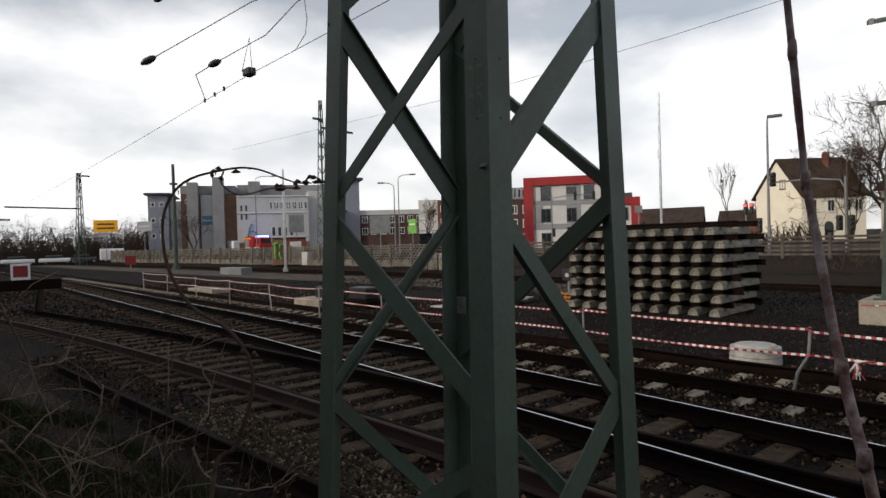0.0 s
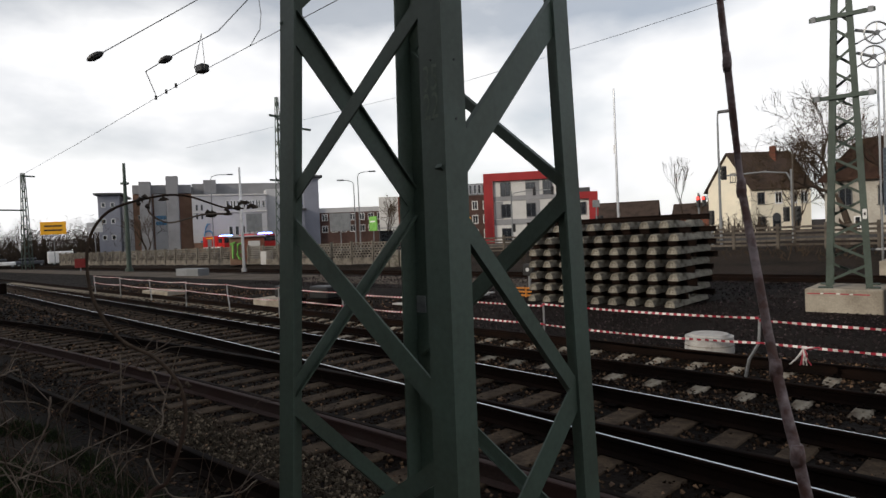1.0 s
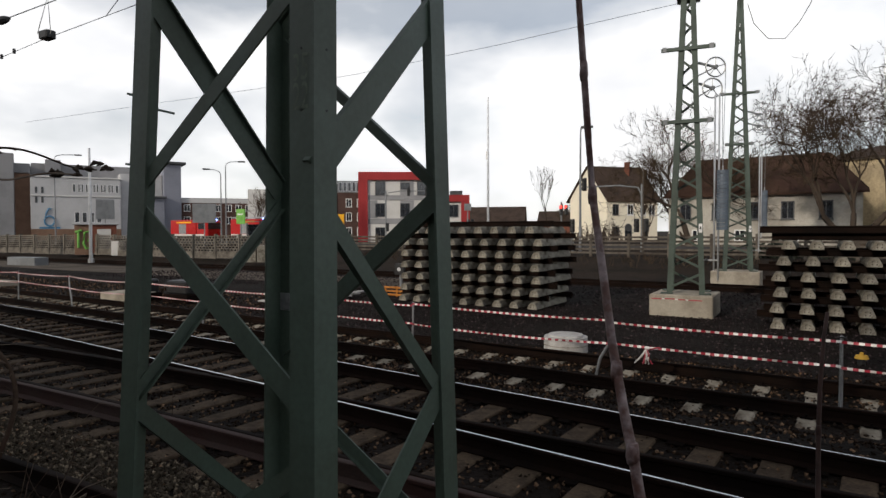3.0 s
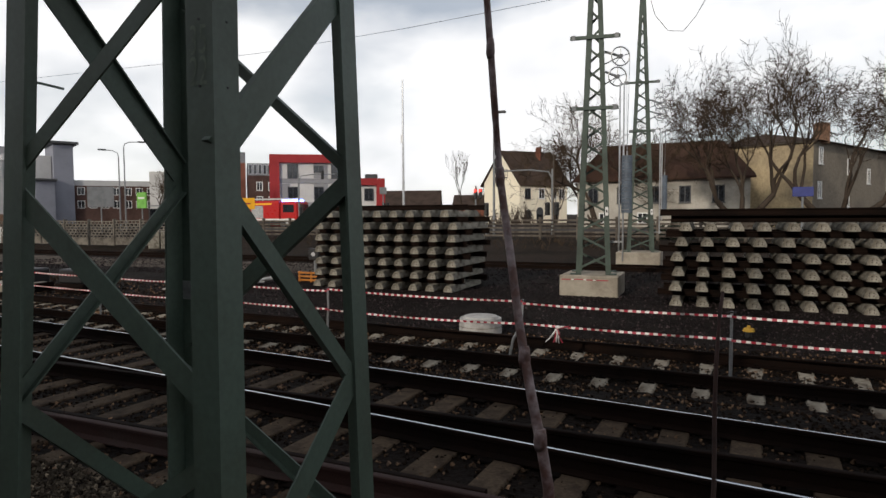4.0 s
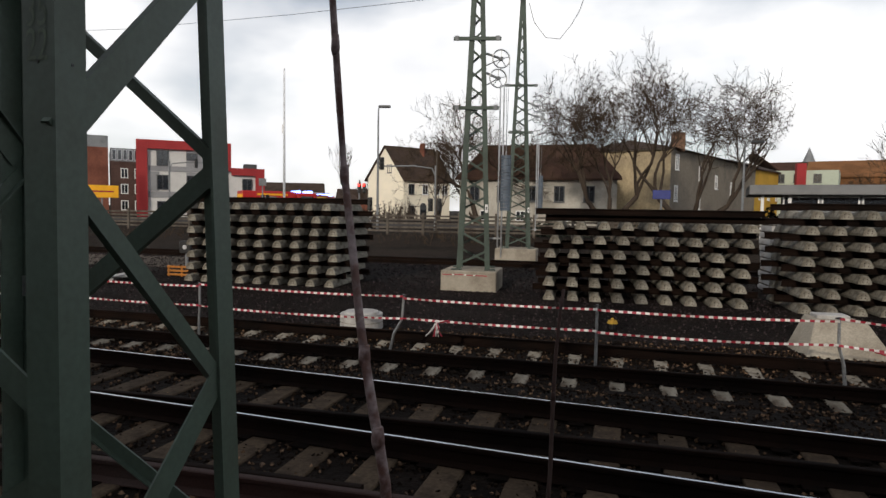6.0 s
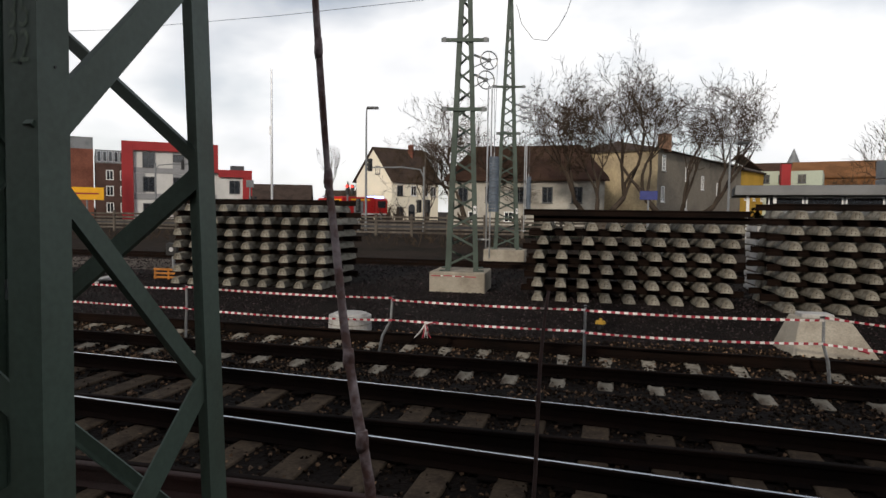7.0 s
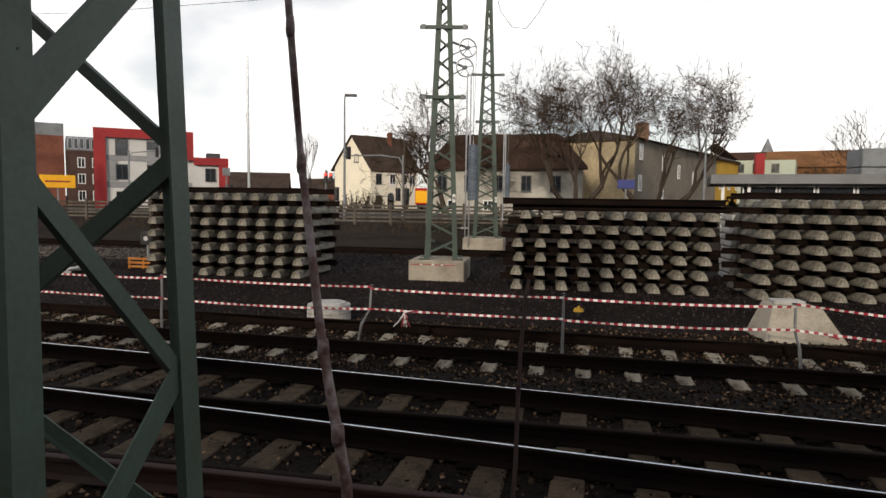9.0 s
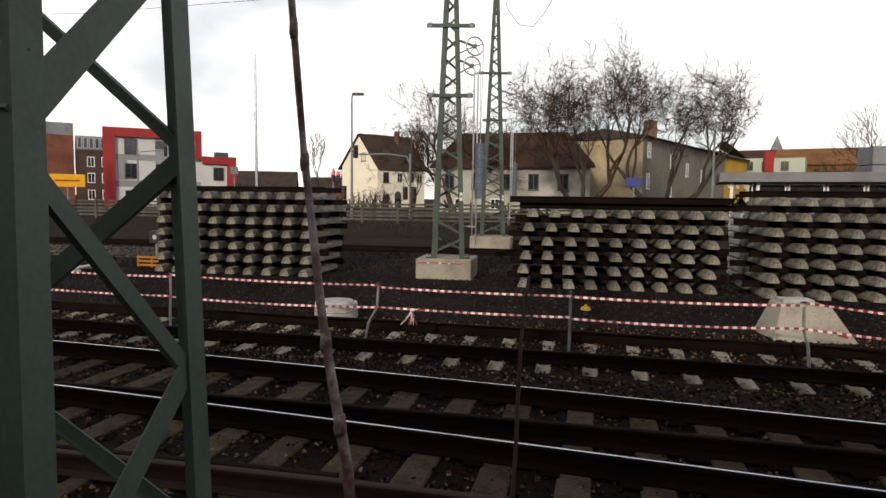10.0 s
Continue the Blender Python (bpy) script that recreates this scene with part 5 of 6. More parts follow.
def hut():
    e = thing("brick_hut", pose(-56.7, 27.9, 0.4, 0, 0, 58), "small brown trackside hut with a white door and green graffiti", "hut")
    part("wall", box(bmesh.new(), (0.0, 0, 0), (2.0, 2.4, 2.6), bevel=0.03), BRICK_RED, e)
    part("roof", box(bmesh.new(), (-1.55, -0.2, 2.61), (2.2, 2.6, 2.76), bevel=0.03), PALE_REND, e)
    part("side_wall", box(bmesh.new(), (-1.42, 0.02, -0.2), (-0.004, 2.4, 2.6), bevel=0.03), BROWN_REND, e, "brown wall sprayed with green letters")
    d = part("door", box(bmesh.new(), (0.4, -0.06, 0.1), (1.55, -0.003, 2.2), bevel=0.02), WHITE_REND, e, "pale metal double door")
    part("handle", box(bmesh.new(), (1.3, -0.09, 1.1), (1.37, -0.061, 1.25)), BLACK, d)
    for pts in (((-1.36, 1.9), (-0.85, 2.1)), ((-1.1, 2.0), (-1.12, 0.5)), ((-0.15, 2.0), (-0.6, 1.9), (-0.7, 0.9), (-0.5, 0.4), (-0.15, 0.5), (-0.15, 1.1), (-0.4, 1.15))):
        part("graffiti_stroke", tube(bmesh.new(), [(x, -0.01, z) for x, z in pts], 0.12, 6), LIME, e, "green spray stroke")


def bus_stop():
    e = thing("bus_shelter", pose(-50.2, 40.5, 0.7, 0, 0, 42), "glass bus shelter with a sloping roof", "bus shelter")
    for x in (0, 1.6, 3.2, 4.8):
        part("frame_post", box(bmesh.new(), (x - 0.06, 0, 0), (x + 0.06, 0.12, 2.6)), DARK_FRAME, e)
        if x < 4:
            part("pane", box(bmesh.new(), (x + 0.08, 0.03, 0.3), (x + 1.5, 0.06, 2.4)), GLASS, e)
            part("roof_pane", box(bmesh.new(), (x + 0.05, -1.1, 2.65), (x + 1.55, 0.6, 2.72)), GREY_METAL, e)
    g = thing("green_board", pose(-48.5, 38.2, 0.7), "bright green advertising board on a post", "advertising board")
    part("post", cyl(bmesh.new(), (0, 0, 0), (0, 0, 2.6), 0.06), GREY_METAL, g)
    part("board", box(bmesh.new(), (-0.6, -0.08, 2.4), (0.6, 0.08, 3.9), bevel=0.03), LIME, g)
    part("writing_bar", box(bmesh.new(), (-0.4, -0.1, 3.3), (0.4, -0.085, 3.45)), WHITE_FRAME, g)


fence_left(), fence_right(), hut(), bus_stop()
rd = bmesh.new()
for x0, x1 in ((-300, 200),):
    box(rd, (x0, 49.0, 0.5), (x1, 57.0, 1.03))
tagged(link("road", rd, ROAD), "grey asphalt road behind the fences", "road", kind="structure")


# ---- poles, lamps, signals, signs ----
def street_lamp(x, y, z0, z1, reach, turn, label="tall grey street lamp with a curved arm"):
    e = thing("street_lamp", pose(x, y, z0, 0, 0, turn), label, "street lamp", "street lamps")
    h = z1 - z0
    part("pole", cyl(bmesh.new(), (0, 0, 0), (0, 0, h - 0.7), 0.10, 0.06, n=10), GREY_METAL, e)
    pts = [(0, 0, h - 0.7), (0.06 * reach, 0, h - 0.3), (reach * 0.35, 0, h - 0.06), (reach, 0, h)]
    part("arm", tube(bmesh.new(), pts, 0.05, 8), GREY_METAL, e)
    part("lamp_head", box(bmesh.new(), (reach - 0.1, -0.14, h - 0.1), (reach + 0.75, 0.14, h + 0.08), bevel=0.04), DARK_FRAME, e)


street_lamp(*(-84.7, 39.1), 0.6, 12.6, 2.4, 60)
street_lamp(*(-61.8, 46.8), 0.7, 10.0, -2.0, 50)
street_lamp(*(-61.4, 47.2), 0.7, 11.0, 1.6, 40)
street_lamp(-13.4, 37.9, 0.8, 9.65, 0.12, 10, "tall grey street lamp with a flat head")
street_lamp(11.5, 39.9, 0.8, 7.2, 0.5, 10)


def plain_pole(name, x, y, z0, z1, r, material, label, group=""):
    e = thing(name, pose(x, y, z0), label, "pole", group)
    part("shaft", cyl(bmesh.new(), (0, 0, 0), (0, 0, z1 - z0), r, r * 0.6, n=12), material, e)
    part("foot", cyl(bmesh.new(), (0, 0, 0), (0, 0, 0.3), r * 1.6, n=12), material, e)
    return e


fp = plain_pole("flag_pole", -19.45, 35.4, 0.6, 12.0, 0.10, ALU, "slender pale pole without a flag")
part("cleat", box(bmesh.new(), (-0.16, -0.05, 6.9), (-0.05, 0.05, 7.5)), ALU, fp)
plain_pole("trackside_post", *(-44.3, 20.7), 0.1, 8.4, 0.13, ALU, "pale round metal trackside post")
plain_pole("fence_side_pole", -9.1, 38.1, 0.7, 6.5, 0.06, WOOD_GREY, "thin grey pole by the fence")
tm = plain_pole("tubular_mast", *(-63.7, 19.3), 0.1, 10.8, 0.24, GREEN_FAR, "round green catenary mast")
part("collar", cyl(bmesh.new(), (0, 0, 8.6), (0, 0, 8.8), 0.4, n=10), GREEN_FAR, tm)


def traffic_light(x, y, z0, z1, arm, heads, turn, red=False):
    e = thing("traffic_light", pose(x, y, z0, 0, 0, turn), "traffic light on a grey mast", "traffic light", "traffic lights")
    h = z1 - z0
    part("mast", cyl(bmesh.new(), (0, 0, 0), (0, 0, h), 0.09, n=8), GREY_METAL, e)
    if arm:
        part("arm", tube(bmesh.new(), [(0, 0, h - 0.8), (0.3 * math.copysign(1, arm), 0, h - 0.2), (arm * 0.4, 0, h), (arm, 0, h)], 0.06), GREY_METAL, e)
    for hx, hz in heads:
        q = part("signal_head", box(bmesh.new(), (hx - 0.16, -0.2, hz - 0.48), (hx + 0.16, 0.08, hz + 0.48), bevel=0.04), BLACK, e)
        for k in (-0.3, 0.0, 0.3):
            part("visor", cyl(bmesh.new(), (hx, -0.2, hz + k), (hx, -0.36, hz + k), 0.12, n=10), RED_LAMP if red and k > 0.1 else BLACK, q)


traffic_light(-40.6, 52.0, 0.9, 6.9, 4.6, ((2.6, 5.9), (4.6, 5.9), (0.2, 1.9)), 33)
traffic_light(-9.6, 40.0, 0.8, 5.6, -4.4, ((-4.4, 5.0), (0.35, 1.9), (-0.35, 1.9)), -8)
traffic_light(-14.2, 38.6, 0.8, 2.6, 0, ((0, 1.9),), 5)
traffic_light(-20.6, 54.0, 0.8, 5.2, 0, ((0.0, 3.6), (0.5, 3.6)), 5, True)
traffic_light(-29.5, 51.0, 0.9, 3.2, 0, ((0.0, 2.2), (0.45, 2.2)), 25)


def board(name, x, y, z0, z1, w, post_z, material, turn, label, bars=0, bar_material=WHITE_FRAME):
    e = thing(name, pose(x, y, post_z, 0, 0, turn), label, "sign", "signs")
    part("post", cyl(bmesh.new(), (0, 0.08, 0), (0, 0.08, z1 - post_z), 0.06, n=8), GREY_METAL, e)
    part("panel", box(bmesh.new(), (-w / 2, -0.04, z0 - post_z), (w / 2, 0.03, z1 - post_z), bevel=0.02), material, e)
    for k in range(bars):
        z = z0 - post_z + (z1 - z0) * (k + 1) / (bars + 1)
        part("writing_bar", box(bmesh.new(), (-w * 0.35, -0.055, z - (z1 - z0) * 0.06), (w * 0.35, -0.043, z + (z1 - z0) * 0.06)), bar_material, e)


board("direction_sign", -105.0, 24.3, 5.0, 6.9, 3.4, 0.6, YELLOW, 62, "yellow road direction sign with illegible writing", 2, BLACK)
board("direction_sign", -102.6, 29.2, 5.1, 6.6, 2.2, 0.6, PALE_REND, 62, "pale road sign seen at an angle", 1)
board("street_name_sign", 5.7, 34.9, 3.2, 3.75, 1.05, 0.8, BLUE, 0, "dark blue sign on a white post beside the fence", 0)
board("warning_board", -74.2, 18.2, 0.5, 1.5, 1.1, 0.1, RED_BOARD, 72, "red square track board", 0)
board("sign_back", *(-63.8, 33.4), 3.7, 5.8, 1.75, 0.5, GREY_METAL, 60, "grey back of a large road sign")
board("sign_back", *(-58.2, 41.5), 3.35, 5.5, 2.5, 0.6, GREY_METAL, 45, "grey back of a large road sign")
board("yellow_board", -37.0, 38.5, 2.9, 3.9, 2.4, 0.7, YELLOW, 40, "yellow board with a red mark", 1, TAPE_RED)
board("direction_arrow", -29.0, 50.0, 4.4, 5.1, 0.7, 0.9, GREY_METAL, 30, "small diamond road sign seen from behind")


def buffer_stop():
    e = thing("buffer_stop", pose(-24.2, -0.9, 0.15, 0, 0, -4), "rusty rail buffer stop with a red and white board", "buffer stop")
    for y in (-0.75, 0.75):
        part("upright", box(bmesh.new(), (-0.12, y - 0.08, 0), (0.12, y + 0.08, 1.15), bevel=0.02), RAIL_RUST, e)
        prism_b = bmesh.new()
        prism(prism_b, [(-0.06, -0.06), (0.06, -0.06), (0.06, 0.06), (-0.06, 0.06)], (-1.4, y, 0.05), (-0.1, y, 1.0), (0, 1, 0), (0, 0, 1))
        part("strut", prism_b, RAIL_RUST, e)
    part("beam", box(bmesh.new(), (-0.14, -1.35, 0.85), (0.16, 1.35, 1.2), bevel=0.03), RAIL, e, "dark timber buffer beam")
    part("board_back", box(bmesh.new(), (0.17, -0.1, 1.205), (0.2, 0.45, 1.75), bevel=0.01), WHITE_FRAME, e, "white board")
    part("red_square", box(bmesh.new(), (0.201, -0.03, 1.3), (0.215, 0.38, 1.68)), RED_BOARD, e, "red square")


buffer_stop()


def ballast_junk():
    for x, y, w, h in ((-48.6, 18.5, 3.4, 0.6), (-31.0, 8.6, 2.6, 0.25), (-19.6, 7.9, 1.6, 0.35)):
        e = thing("cable_base", pose(x, y, -0.1, 0, 0, 4), "low grey concrete cable base beside the tracks", "concrete base", "cable bases")
        part("block", box(bmesh.new(), (-w / 2, -0.5, 0), (w / 2, 0.5, h), bevel=0.03), CONCRETE if h < 0.5 else GREY_METAL, e)
    for x, y in ((-19.4, 8.3), (-17.6, 8.6)):
        e = thing("point_machine", pose(x, y, -0.08, 0, 0, 3), "dark low point machine box in the ballast", "point machine", "point machines")
        part("case", box(bmesh.new(), (-0.5, -0.3, 0.3), (0.5, 0.3, 0.75), bevel=0.05), BLACK, e)
        part("skid", box(bmesh.new(), (-0.6, -0.35, 0), (0.6, 0.35, 0.3), bevel=0.03), RAIL, e)
    for k in range(5):
        e = thing("precast_trough", pose(-33.5 + 0.9 * k, 26.0 + 0.2 * k, 0.15, 0, 0, 40), "upright grey concrete cable trough", "cable trough", "cable troughs")
        part("body", box(bmesh.new(), (-0.35, -0.5, 0), (0.35, 0.5, 1.2), bevel=0.04), SLEEPER, e)
    e = thing("white_cabinet", pose(-53.4, 28.4, 0.2, 0, 0, 40), "small white trackside cabinet", "cabinet")
    part("case", box(bmesh.new(), (-0.5, -0.4, 0), (0.5, 0.4, 1.3), bevel=0.03), WHITE_REND, e)
    for k in range(6):
        e = thing("pale_plank", pose(-14.3 + 0.15 * k, 9.9 + 0.5 * k, -0.04 + 0.02 * k, 0, 0, 20 * k), "pale plank lying on the ballast", "plank", "planks")
        part("board", box(bmesh.new(), (-1.0, -0.15, 0), (1.0, 0.15, 0.05), bevel=0.01), WHITE_CONC, e)
    e = thing("end_blocks", pose(-12.6, 15.6, -0.06), "upright pile of white concrete blocks behind a panel stack", "concrete blocks")
    for k in range(5):
        part("block", box(bmesh.new(), (-0.35, -0.35, 0.42 * k), (0.35, 0.35, 0.42 * k + 0.4), bevel=0.04), WHITE_CONC, e)


ballast_junk()


# ---- trees and plants ----
def tubes_mesh(name, segs, sides, material, parent=None, label=""):
    """Many tapered twigs joined in one mesh. segs: rows of x0 y0 z0 x1 y1 z1 r0 r1."""
    s = np.array(segs, float)
    p0, p1 = s[:, 0:3], s[:, 3:6]
    d = p1 - p0
    d /= np.linalg.norm(d, axis=1, keepdims=True) + 1e-9
    ref = np.where(np.abs(d[:, 2:3]) > 0.9, np.array([[1.0, 0, 0]]), np.array([[0, 0, 1.0]]))
    u = np.cross(d, ref)
    u /= np.linalg.norm(u, axis=1, keepdims=True)
    w = np.cross(d, u)
    ang = np.arange(sides) * math.tau / sides
    ring = np.cos(ang)[None, :, None] * u[:, None] + np.sin(ang)[None, :, None] * w[:, None]
    v = np.concatenate([p0[:, None] + ring * s[:, 6, None, None], p1[:, None] + ring * s[:, 7, None, None]], 1)
    k = np.arange(sides)
    quad = np.stack([k, (k + 1) % sides, (k + 1) % sides + sides, k + sides], -1)
    f = (np.arange(len(s))[:, None, None] * 2 * sides + quad[None]).reshape(-1, 4)
    me = bpy.data.meshes.new(name)
    me.from_pydata(v.reshape(-1, 3).tolist(), [], f.tolist())
    me.materials.append(material)
    me.shade_smooth()
    ob = new(name, me)
    ob.parent = parent
    if label:
        ob["label"] = label
    return ob


def inside(p, domes):
    return any(((p - c) ** 2 / r ** 2).sum() < 1 for c, r in domes)


def grow(rng, out, fine, p, d, length, r, depth, spread, up, cut, least=0.017, domes=()):
    """A branch and its side shoots; the first forks reach for points spread over the crown's domes, and shoots stop at its edge."""
    n = 3
    for i in range(n):
        q = p + d * (length / n)
        r2 = r * 0.9
        (out if depth <= 2 else fine).append((*p, *q, r, r2))
        p, r = q, r2
        if domes and depth >= 3 and not inside(p, domes) and rng.random() < 0.75:
            return
        d = d + rng.normal(0, 0.15, 3) + np.array([0, 0, up * 0.10])
        d /= np.linalg.norm(d)
        if depth >= 2 and depth < cut and i < n - 1 and rng.random() < 0.6:
            side = d + rng.normal(0, spread * 1.1, 3)
            side /= np.linalg.norm(side)
            grow(rng, out, fine, p, side, length * rng.uniform(0.45, 0.7), max(r * 0.5, least), depth + 1, spread, up, cut, least, domes)
    if depth < cut:
        for k in range(3 if depth < 2 else 2):
            nd = d + rng.normal(0, spread, 3) + np.array([0, 0, up * 0.12])
            if domes and depth < 3:
                c, rad = domes[min(range(len(domes)), key=lambda i: ((p - domes[i][0]) ** 2).sum() * rng.uniform(0.2, 1.8))]
                v = rng.normal(0, 1, 3)
                v[2] = abs(v[2]) * 1.1 - 0.35
                to = c + v / np.linalg.norm(v) * rad * 0.85 - p
                nd = d * 0.75 + to / (np.linalg.norm(to) + 1e-6) * 0.85 + rng.normal(0, spread * 0.3, 3)
            nd /= np.linalg.norm(nd)
            grow(rng, out, fine, p, nd, length * rng.uniform(0.66, 0.86), max(r * rng.uniform(0.55, 0.75), least), depth + 1, spread, up, cut, least, domes)


TWIG = mat("twig_bark", (0.080, 0.056, 0.036), 0.9, vary=0.3, scale=2, fine=10, bump=0, second=(0.045, 0.032, 0.022))


def bare_tree(x, y, stems, length, r, seed, spread=0.42, up=0.5, cut=6, label="bare winter tree with many fine brown twigs", name="tree", domes=()):
    rng = np.random.default_rng(seed)
    out, fine = [], []
    z = ground_z(x, y) - 0.2
    for dx, dy, dz, k in stems:
        d = np.array([dx, dy, dz], float)
        d /= np.linalg.norm(d)
        grow(rng, out, fine, np.array([0.0, 0, 0]), d, length * k, r * k, 0, spread, up, cut, 0.0125 if cut > 6 else 0.017, [(np.array(c, float) - (x, y, z), np.array(q, float)) for c, q in domes])
    e = thing(name, pose(x, y, z), label, "tree", "bare trees")
    tubes_mesh("trunk", out, 7, BARK, e)
    tubes_mesh("crown", fine, 3, TWIG, e, "dense crown of fine bare twigs")


bare_tree(3.4, 43.4, ((-0.75, 0.0, 1.0, 1.0), (0.2, 0.1, 1.0, 1.05), (-0.28, 0.25, 1.0, 0.9)), 3.5, 0.25, 11, 0.62, 0.2, 7,
          domes=(((0.9, 43.4, 9.6), (3.9, 3.6, 4.6)), ((4.3, 43.5, 11.4), (3.1, 3.2, 4.7))))
bare_tree(8.6, 42.9, ((0.75, 0.0, 1.0, 1.0), (-0.5, 0.1, 1.0, 1.0), (0.2, -0.3, 0.9, 0.8)), 3.7, 0.26, 24, 0.62, 0.2, 7,
          domes=(((7.6, 43.0, 10.9), (3.5, 3.2, 4.3)), ((11.4, 42.9, 9.8), (3.8, 3.4, 4.3))))
bare_tree(-8.6, 54.4, ((-0.25, 0.0, 1.0, 1.0), (0.25, 0.1, 1.0, 0.95), (-0.6, 0.1, 0.9, 0.8)), 3.7, 0.30, 31, 0.46, 0.35, 7)
bare_tree(-15.5, 68.0, ((-0.15, 0.0, 1.0, 0.8), (0.2, 0.1, 1.0, 0.7)), 2.6, 0.14, 37, 0.34, 0.5, 5, "small bare tree in front of a cream house")
bare_tree(-35.2, 88.5, ((0.0, 0.0, 1.0, 1.0),), 3.6, 0.16, 41, 0.16, 1.2, 5, "slim bare poplar far behind the yard")
bare_tree(-31.5, 90.0, ((0.1, 0.0, 1.0, 0.8), (-0.2, 0.0, 1.0, 0.7)), 2.6, 0.16, 43, 0.36, 0.5, 5)
bare_tree(34.8, 67.6, ((0.1, 0.0, 1.0, 1.0), (-0.25, 0.0, 1.0, 0.8)), 3.6, 0.2, 47, 0.34, 0.6, 5)
bare_tree(40.5, 93.0, ((0.0, 0.0, 1.0, 1.0), (0.3, 0.0, 1.0, 0.8), (-0.3, 0.0, 1.0, 0.8)), 2.6, 0.2, 53, 0.4, 0.4, 5)
bare_tree(-75.0, 64.5, ((0.0, 0.0, 1.0, 0.9), (0.25, 0.0, 1.0, 0.8)), 3.0, 0.2, 59, 0.38, 0.4, 5)
bare_tree(-113.0, 41.0, ((0.0, 0.0, 1.0, 1.0), (0.25, 0.1, 1.0, 0.8)), 3.0, 0.2, 61, 0.38, 0.4, 5)


def thicket(name, x0, x1, y0, y1, h, count, seed, material, label, leafy=False, r=0.05):
    """Dense low growth as one mesh."""
    rng = np.random.default_rng(seed)
    segs = []
    for _ in range(count):
        x, y = rng.uniform(x0, x1), rng.uniform(y0, y1)
        z = ground_z(x, y) - 0.05
        p = np.array([x, y, z])
        d = np.array([rng.normal(0, 0.35), rng.normal(0, 0.35), 1.0])
        tall = h * rng.uniform(0.4, 1.0) * (0.65 + 0.35 * math.sin(x * 0.35 + seed))
        for k in range(4):
            q = p + d / np.linalg.norm(d) * tall / 4
            segs.append((*p, *q, r * (1 - k * 0.2), r * (1 - (k + 1) * 0.2)))
            for _ in range(3 if not leafy else 6):
                e = np.array([rng.normal(0, 1), rng.normal(0, 1), rng.uniform(0, 1) if not leafy else rng.normal(0, 0.5)])
                e = q + e / np.linalg.norm(e) * tall * rng.uniform(0.08, 0.2)
                segs.append((*q, *e, r * (0.3 if not leafy else 1.1), r * 0.1))
            p = q
            d = d + rng.normal(0, 0.25, 3)
    tagged(tubes_mesh(name, segs, 4, material), label, "bushes", kind="stuff")


thicket("far_bushes", -150, -122, 4, 46, 9.6, 2600, 71, BARK, "dense dark bare bushes behind the crossing", r=0.07)
thicket("bank_scrub", -36, 30, 30, 36, 0.7, 900, 73, TWIG, "dry brown scrub on the bank below the fence", r=0.02)
thicket("house_shrubs", -2.5, 3.5, 38.5, 41, 2.6, 60, 79, HEDGE, "dark evergreen shrubs before the white house", True, 0.1)
thicket("garden_shrubs", 4.0, 8.0, 46, 49, 2.9, 60, 83, HEDGE, "dark evergreen shrubs behind the fence", True, 0.1)
thicket("garden_hedge", 10.5, 16.5, 47, 50, 3.4, 120, 89, HEDGE, "dark evergreen hedge beside the grey house", True, 0.1)
thicket("distant_hedge", -60, -20, 70, 78, 3.0, 500, 97, BARK, "bare hedge behind the yard", r=0.08)


def knotty_stem(name, pts, r, nodes, material, label, parent=None):
    e = thing(name, Matrix(), label, "dead stem", "dead stems")
    part("stalk", tube(bmesh.new(), pts, [r * (1 + 0.055 * k) for k in range(len(pts))], 8), material, e, smooth=True)
    for k in nodes:
        p = Vector(pts[k])
        part("node", tube(bmesh.new(), [p + Vector((0, 0, z)) for z in (-0.008, -0.003, 0.003, 0.008)], [r * g * (1 + 0.055 * k) for g in (1.03, 1.32, 1.22, 1.03)], 8), material, e, smooth=True)
    return e


ST = [(0.429, -4.361, 2.577), (0.437, -4.363, 2.479), (0.441, -4.364, 2.43), (0.444, -4.361, 2.377), (0.447, -4.358, 2.327), (0.453, -4.364, 2.297), (0.459, -4.371, 2.27), (0.471, -4.385, 2.212), (0.477, -4.391, 2.187), (0.485, -4.398, 2.156), (0.493, -4.405, 2.129), (0.499, -4.404, 2.093), (0.52, -4.4, 1.7), (0.54, -4.38, 0.7)]
knotty_stem("knotweed_stem", ST, 0.0026, (2, 4, 8, 10), STEM, "reddish grey dead stem with swollen nodes")
ST2 = [(0.622, -4.135, 2.213), (0.619, -4.15, 2.19), (0.616, -4.175, 2.145), (0.615, -4.19, 2.103), (0.615, -4.225, 2.04), (0.612, -4.25, 1.98), (0.60, -4.27, 1.6), (0.6, -4.25, 0.7)]
knotty_stem("knotweed_stem", ST2, 0.0018, (3, 5), RAIL_RUST, "thin dark red dead stem")



def smooth_line(pts, steps=5):
    """A flowing line through the points (Catmull-Rom)."""
    v = [Vector(p) for p in pts]
    v = [v[0] * 2 - v[1]] + v + [v[-1] * 2 - v[-2]]
    out = []
    for i in range(1, len(v) - 2):
        a, b, c, d = v[i - 1:i + 3]
        for k in range(steps):
            s = k / steps
            out.append(0.5 * (2 * b + (c - a) * s + (2 * a - 5 * b + 4 * c - d) * s * s + (3 * b - a - 3 * c + d) * s ** 3))
    return out + [v[-2]]


